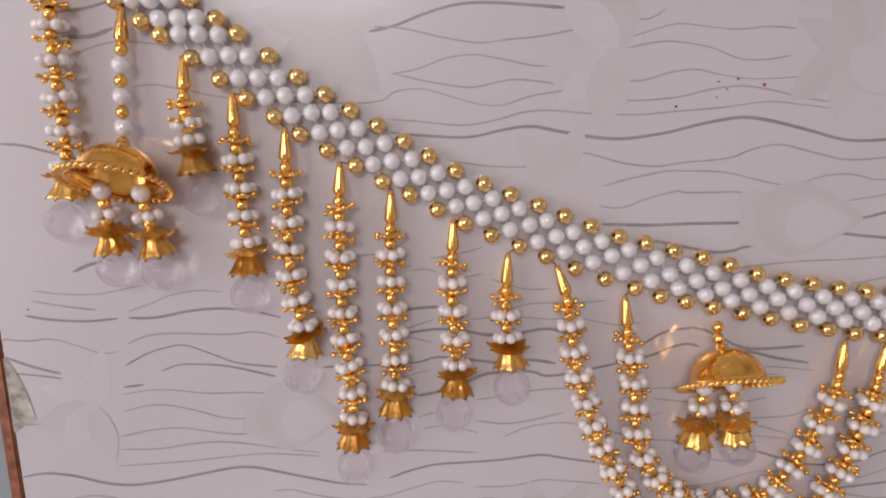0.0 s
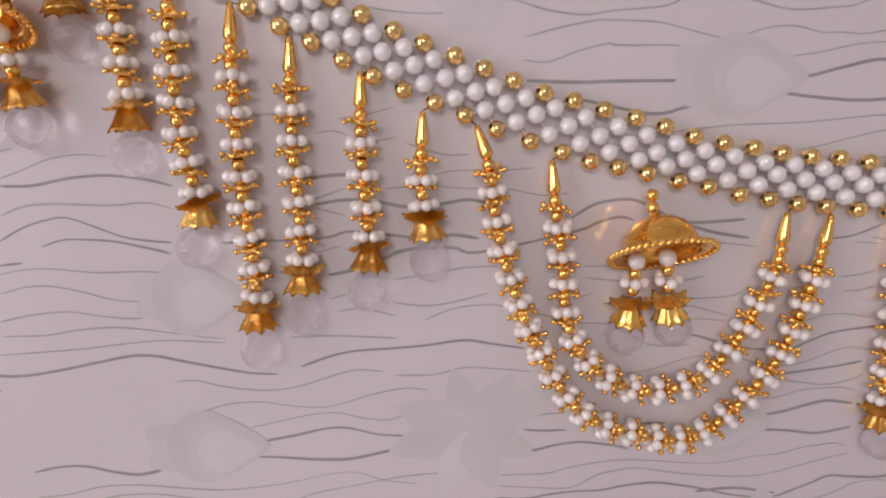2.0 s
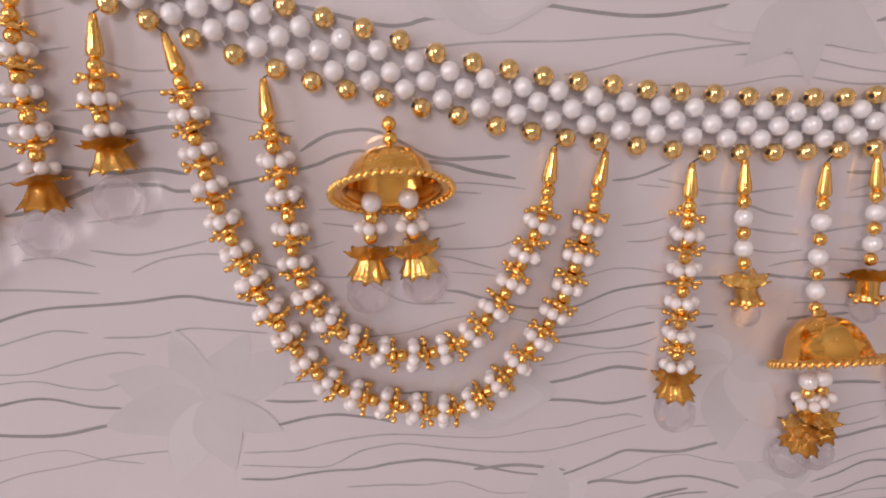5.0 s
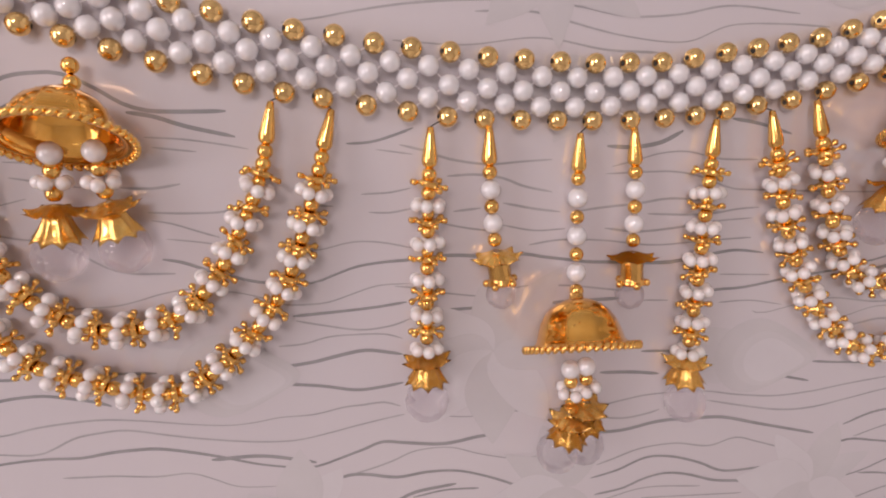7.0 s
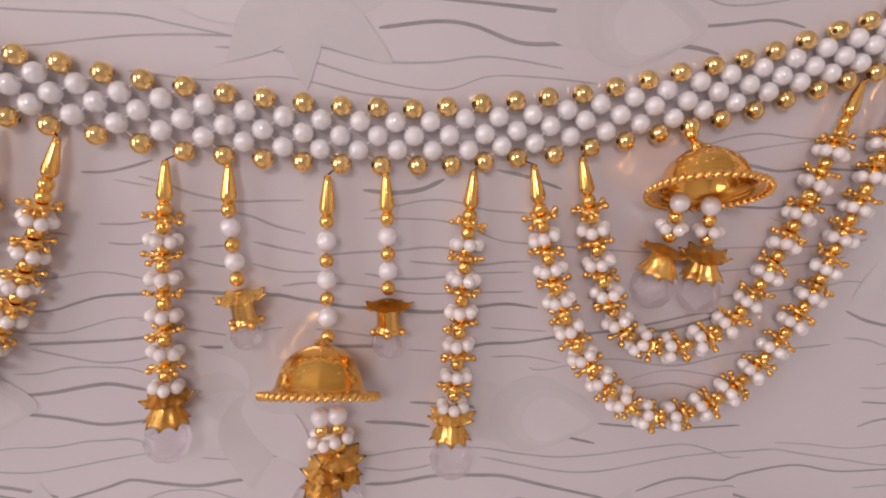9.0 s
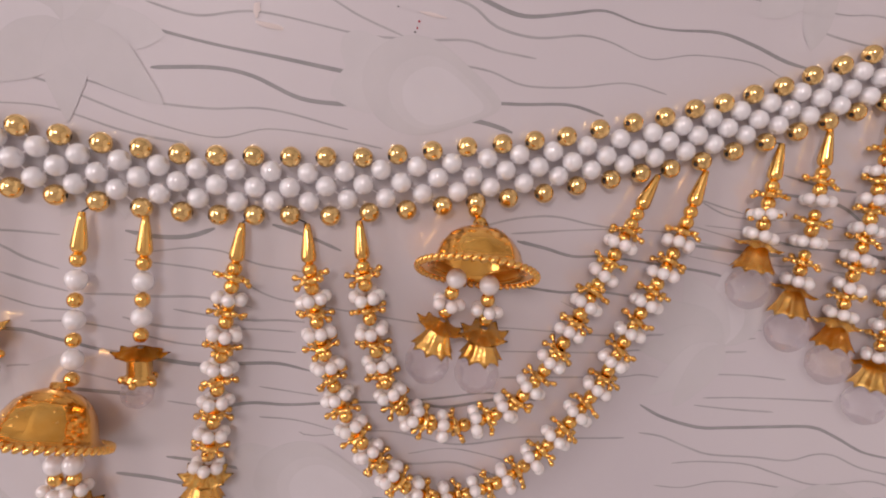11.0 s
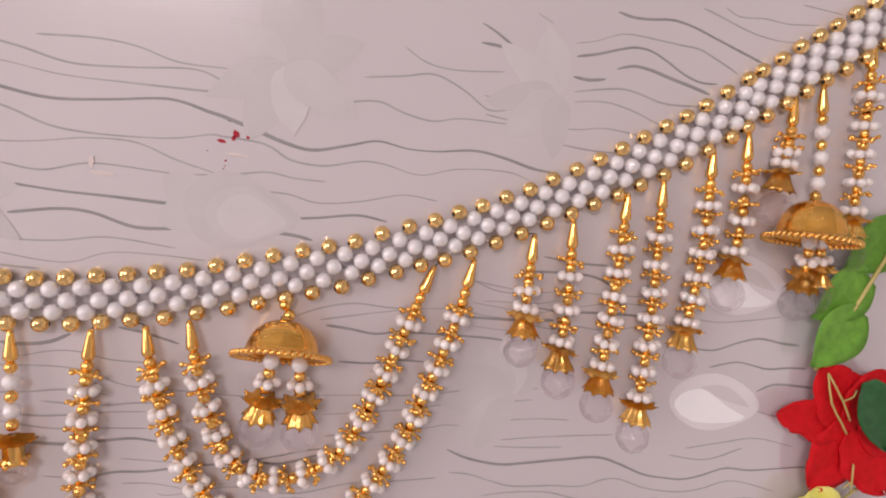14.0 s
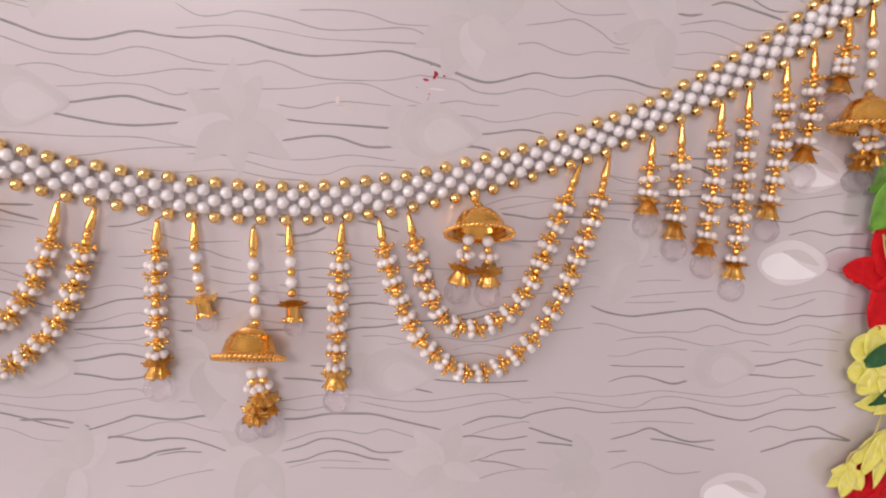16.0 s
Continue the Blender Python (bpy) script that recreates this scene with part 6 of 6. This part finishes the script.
def stem(points, r, parent, name="stem"):
    inv = parent.matrix_basis.inverted()
    run = spline([place(*p) for p in points], 0.006)
    bm = bmesh.new()
    rings = []
    for i, p in enumerate(run):
        d = run[min(len(run) - 1, i + 1)] - run[max(0, i - 1)]
        m = inv @ along(p, d)
        rings.append([bm.verts.new(m @ Vector((r * math.cos(a), r * math.sin(a), 0))) for a in np.linspace(0, 2 * math.pi, 7)[:-1]])
    for a, b in zip(rings, rings[1:]):
        for i in range(6):
            bm.faces.new((a[i], a[(i + 1) % 6], b[(i + 1) % 6], b[i]))
    bm.faces.new(rings[0])
    bm.faces.new(rings[-1])
    part(name, mesh_of(bm, name, STEM), parent)


spray = thing("leaf_spray", 0.47, 0.14, "spray of rounded green cloth leaves on a thin stem", "artificial plant", "", 0.004)
iv = spray.matrix_basis.inverted()
stem([(0.520, 0.330, 0.004), (0.505, 0.230, 0.006), (0.480, 0.150, 0.008), (0.462, 0.110, 0.010), (0.445, 0.062, 0.009), (0.437, 0.030, 0.005)], 0.0011, spray)
for u, v, h, turn, ln, wd, lean in [(0.4500, 0.0690, 0.010, 238, 0.042, 0.031, 2), (0.4530, 0.0880, 0.008, 222, 0.041, 0.030, 2), (0.4670, 0.1180, 0.006, 221, 0.042, 0.031, 3), (0.4760, 0.1500, 0.010, 20, 0.042, 0.032, 8), (0.4700, 0.1250, 0.009, -20, 0.040, 0.030, 5)]:
    cloth("leaf", LEAF, iv @ facing(u, v, h, turn, lean), ln, wd, 0.14, spray, tip=0.8)

red = thing("red_flower", 0.470, 0.002, "red cloth hibiscus with frayed petals and pale stamens on the panel", "artificial flower", "red flowers", 0.004)
iv = red.matrix_basis.inverted()
for turn, ln, wd, h, lean in [(178, 0.055, 0.027, 0.009, 0), (137, 0.047, 0.035, 0.0085, 1), (84, 0.036, 0.036, 0.010, 3), (243, 0.048, 0.037, 0.009, 1), (305, 0.048, 0.040, 0.0095, 4), (15, 0.046, 0.042, 0.0105, 4)]:
    cloth("petal", RED, iv @ facing(0.4700, 0.0020, h, turn, lean), ln, wd, 0.07, red, tip=0.62, lobes=0.05, notch=0.05, fray=0.16 if turn == 178 else 0.07, n=22)
stem([(0.4400, 0.0310, 0.011), (0.4440, 0.0150, 0.014), (0.4530, 0.0040, 0.015), (0.4580, -0.0020, 0.015)], 0.0006, red, "stamen")
stem([(0.4400, 0.0310, 0.011), (0.4500, 0.0170, 0.015), (0.4580, 0.0060, 0.015)], 0.0006, red, "stamen")
stem([(0.4500, 0.0170, 0.015), (0.4560, 0.0200, 0.015), (0.4580, 0.0240, 0.014)], 0.0005, red, "stamen")
stem([(0.4690, -0.0200, 0.014), (0.4700, -0.0300, 0.015), (0.4720, -0.0370, 0.014)], 0.0006, red, "stamen")
stem([(0.4700, -0.0300, 0.015), (0.4670, -0.0350, 0.014)], 0.0005, red, "stamen")
cloth("leaf", LEAF_DARK, iv @ facing(0.4595, 0.0300, 0.017, -56, 0), 0.048, 0.025, 0.2, red, "dark green leaf", tip=0.8)

low_red = thing("red_flower", 0.50, -0.175, "red cloth flower behind yellow ones on the panel", "artificial flower", "red flowers", 0.004)
iv = low_red.matrix_basis.inverted()
for turn in (95, 150, 205, 275, 330, 30):
    cloth("petal", RED, iv @ facing(0.5000, -0.1750, 0.005, turn, 2), 0.040, 0.038, 0.10, low_red, tip=0.5, notch=0.06)


def yellow_flower(u, v, h, petals, label, stem_way, leaf=None):
    """Thin cloth petals round a heart: (turn, length, width, tip) each; a pale stem; perhaps a dark leaf."""
    fl = thing("yellow_flower", u, v, label, "artificial flower", "yellow flowers", 0.004)
    back = fl.matrix_basis.inverted()
    for k, (turn, ln, wd, tip) in enumerate(petals):
        cloth("petal", YELLOW, back @ facing(u, v, h + 0.0005 * k, turn, 3), ln, wd, 0.14, fl, tip=tip, notch=0.07 if tip < 0.6 else 0.0, fray=0.06, n=18)
    stem(stem_way, 0.0008, fl)
    if leaf:
        cloth("leaf", LEAF_DARK, back @ facing(*leaf[:5]), leaf[5], leaf[6], 0.2, fl, "dark green leaf", tip=0.9)


yellow_flower(0.4620, -0.0600, 0.0090, [(160, 0.028, 0.025, 0.4), (112, 0.025, 0.027, 0.4), (330, 0.028, 0.024, 0.5), (6, 0.036, 0.027, 0.4)], "pale yellow cloth flower with rounded petals and dark leaf", [(0.4650, -0.0575, 0.007), (0.480, -0.040, 0.008), (0.505, -0.020, 0.006)], (0.4490, -0.0670, 0.0115, 32, 0, 0.046, 0.017))
yellow_flower(0.4690, -0.0720, 0.0085, [(183, 0.032, 0.025, 0.45), (150, 0.026, 0.020, 0.5), (258, 0.023, 0.022, 0.5), (220, 0.028, 0.022, 0.5), (20, 0.028, 0.024, 0.5), (310, 0.028, 0.024, 0.5)], "yellow cloth flower with broad notched petals", [(0.4690, -0.0720, 0.007), (0.485, -0.066, 0.008), (0.506, -0.055, 0.006)], (0.4940, -0.0780, 0.0125, 214, 0, 0.040, 0.014))
yellow_flower(0.4800, -0.0970, 0.0085, [(187, 0.030, 0.015, 0.9), (160, 0.020, 0.014, 0.8), (225, 0.016, 0.012, 0.9), (40, 0.028, 0.020, 0.6), (320, 0.026, 0.020, 0.6)], "yellow cloth flower with a pointed petal", [(0.4800, -0.0970, 0.007), (0.492, -0.090, 0.008), (0.507, -0.080, 0.006)])
yellow_flower(0.4850, -0.1220, 0.009, [(226, 0.046, 0.014, 0.8), (268, 0.048, 0.015, 0.8), (246, 0.042, 0.017, 0.7), (290, 0.036, 0.018, 0.7), (330, 0.030, 0.018, 0.7)], "drooping yellow cloth flower with long folded petals", [(0.4850, -0.1220, 0.007), (0.490, -0.112, 0.010), (0.505, -0.104, 0.006)])
yellow_flower(0.4600, -0.1560, 0.0095, [(218, 0.022, 0.014, 0.7), (180, 0.017, 0.012, 0.7), (262, 0.023, 0.015, 0.7), (310, 0.020, 0.014, 0.7), (120, 0.010, 0.010, 0.7)], "small yellow cloth flower on a thin pale stem", [(0.4600, -0.1560, 0.008), (0.4545, -0.1500, 0.011), (0.4560, -0.1400, 0.012), (0.4640, -0.1360, 0.012), (0.4730, -0.1240, 0.011), (0.4770, -0.1120, 0.009), (0.4860, -0.1020, 0.006)])
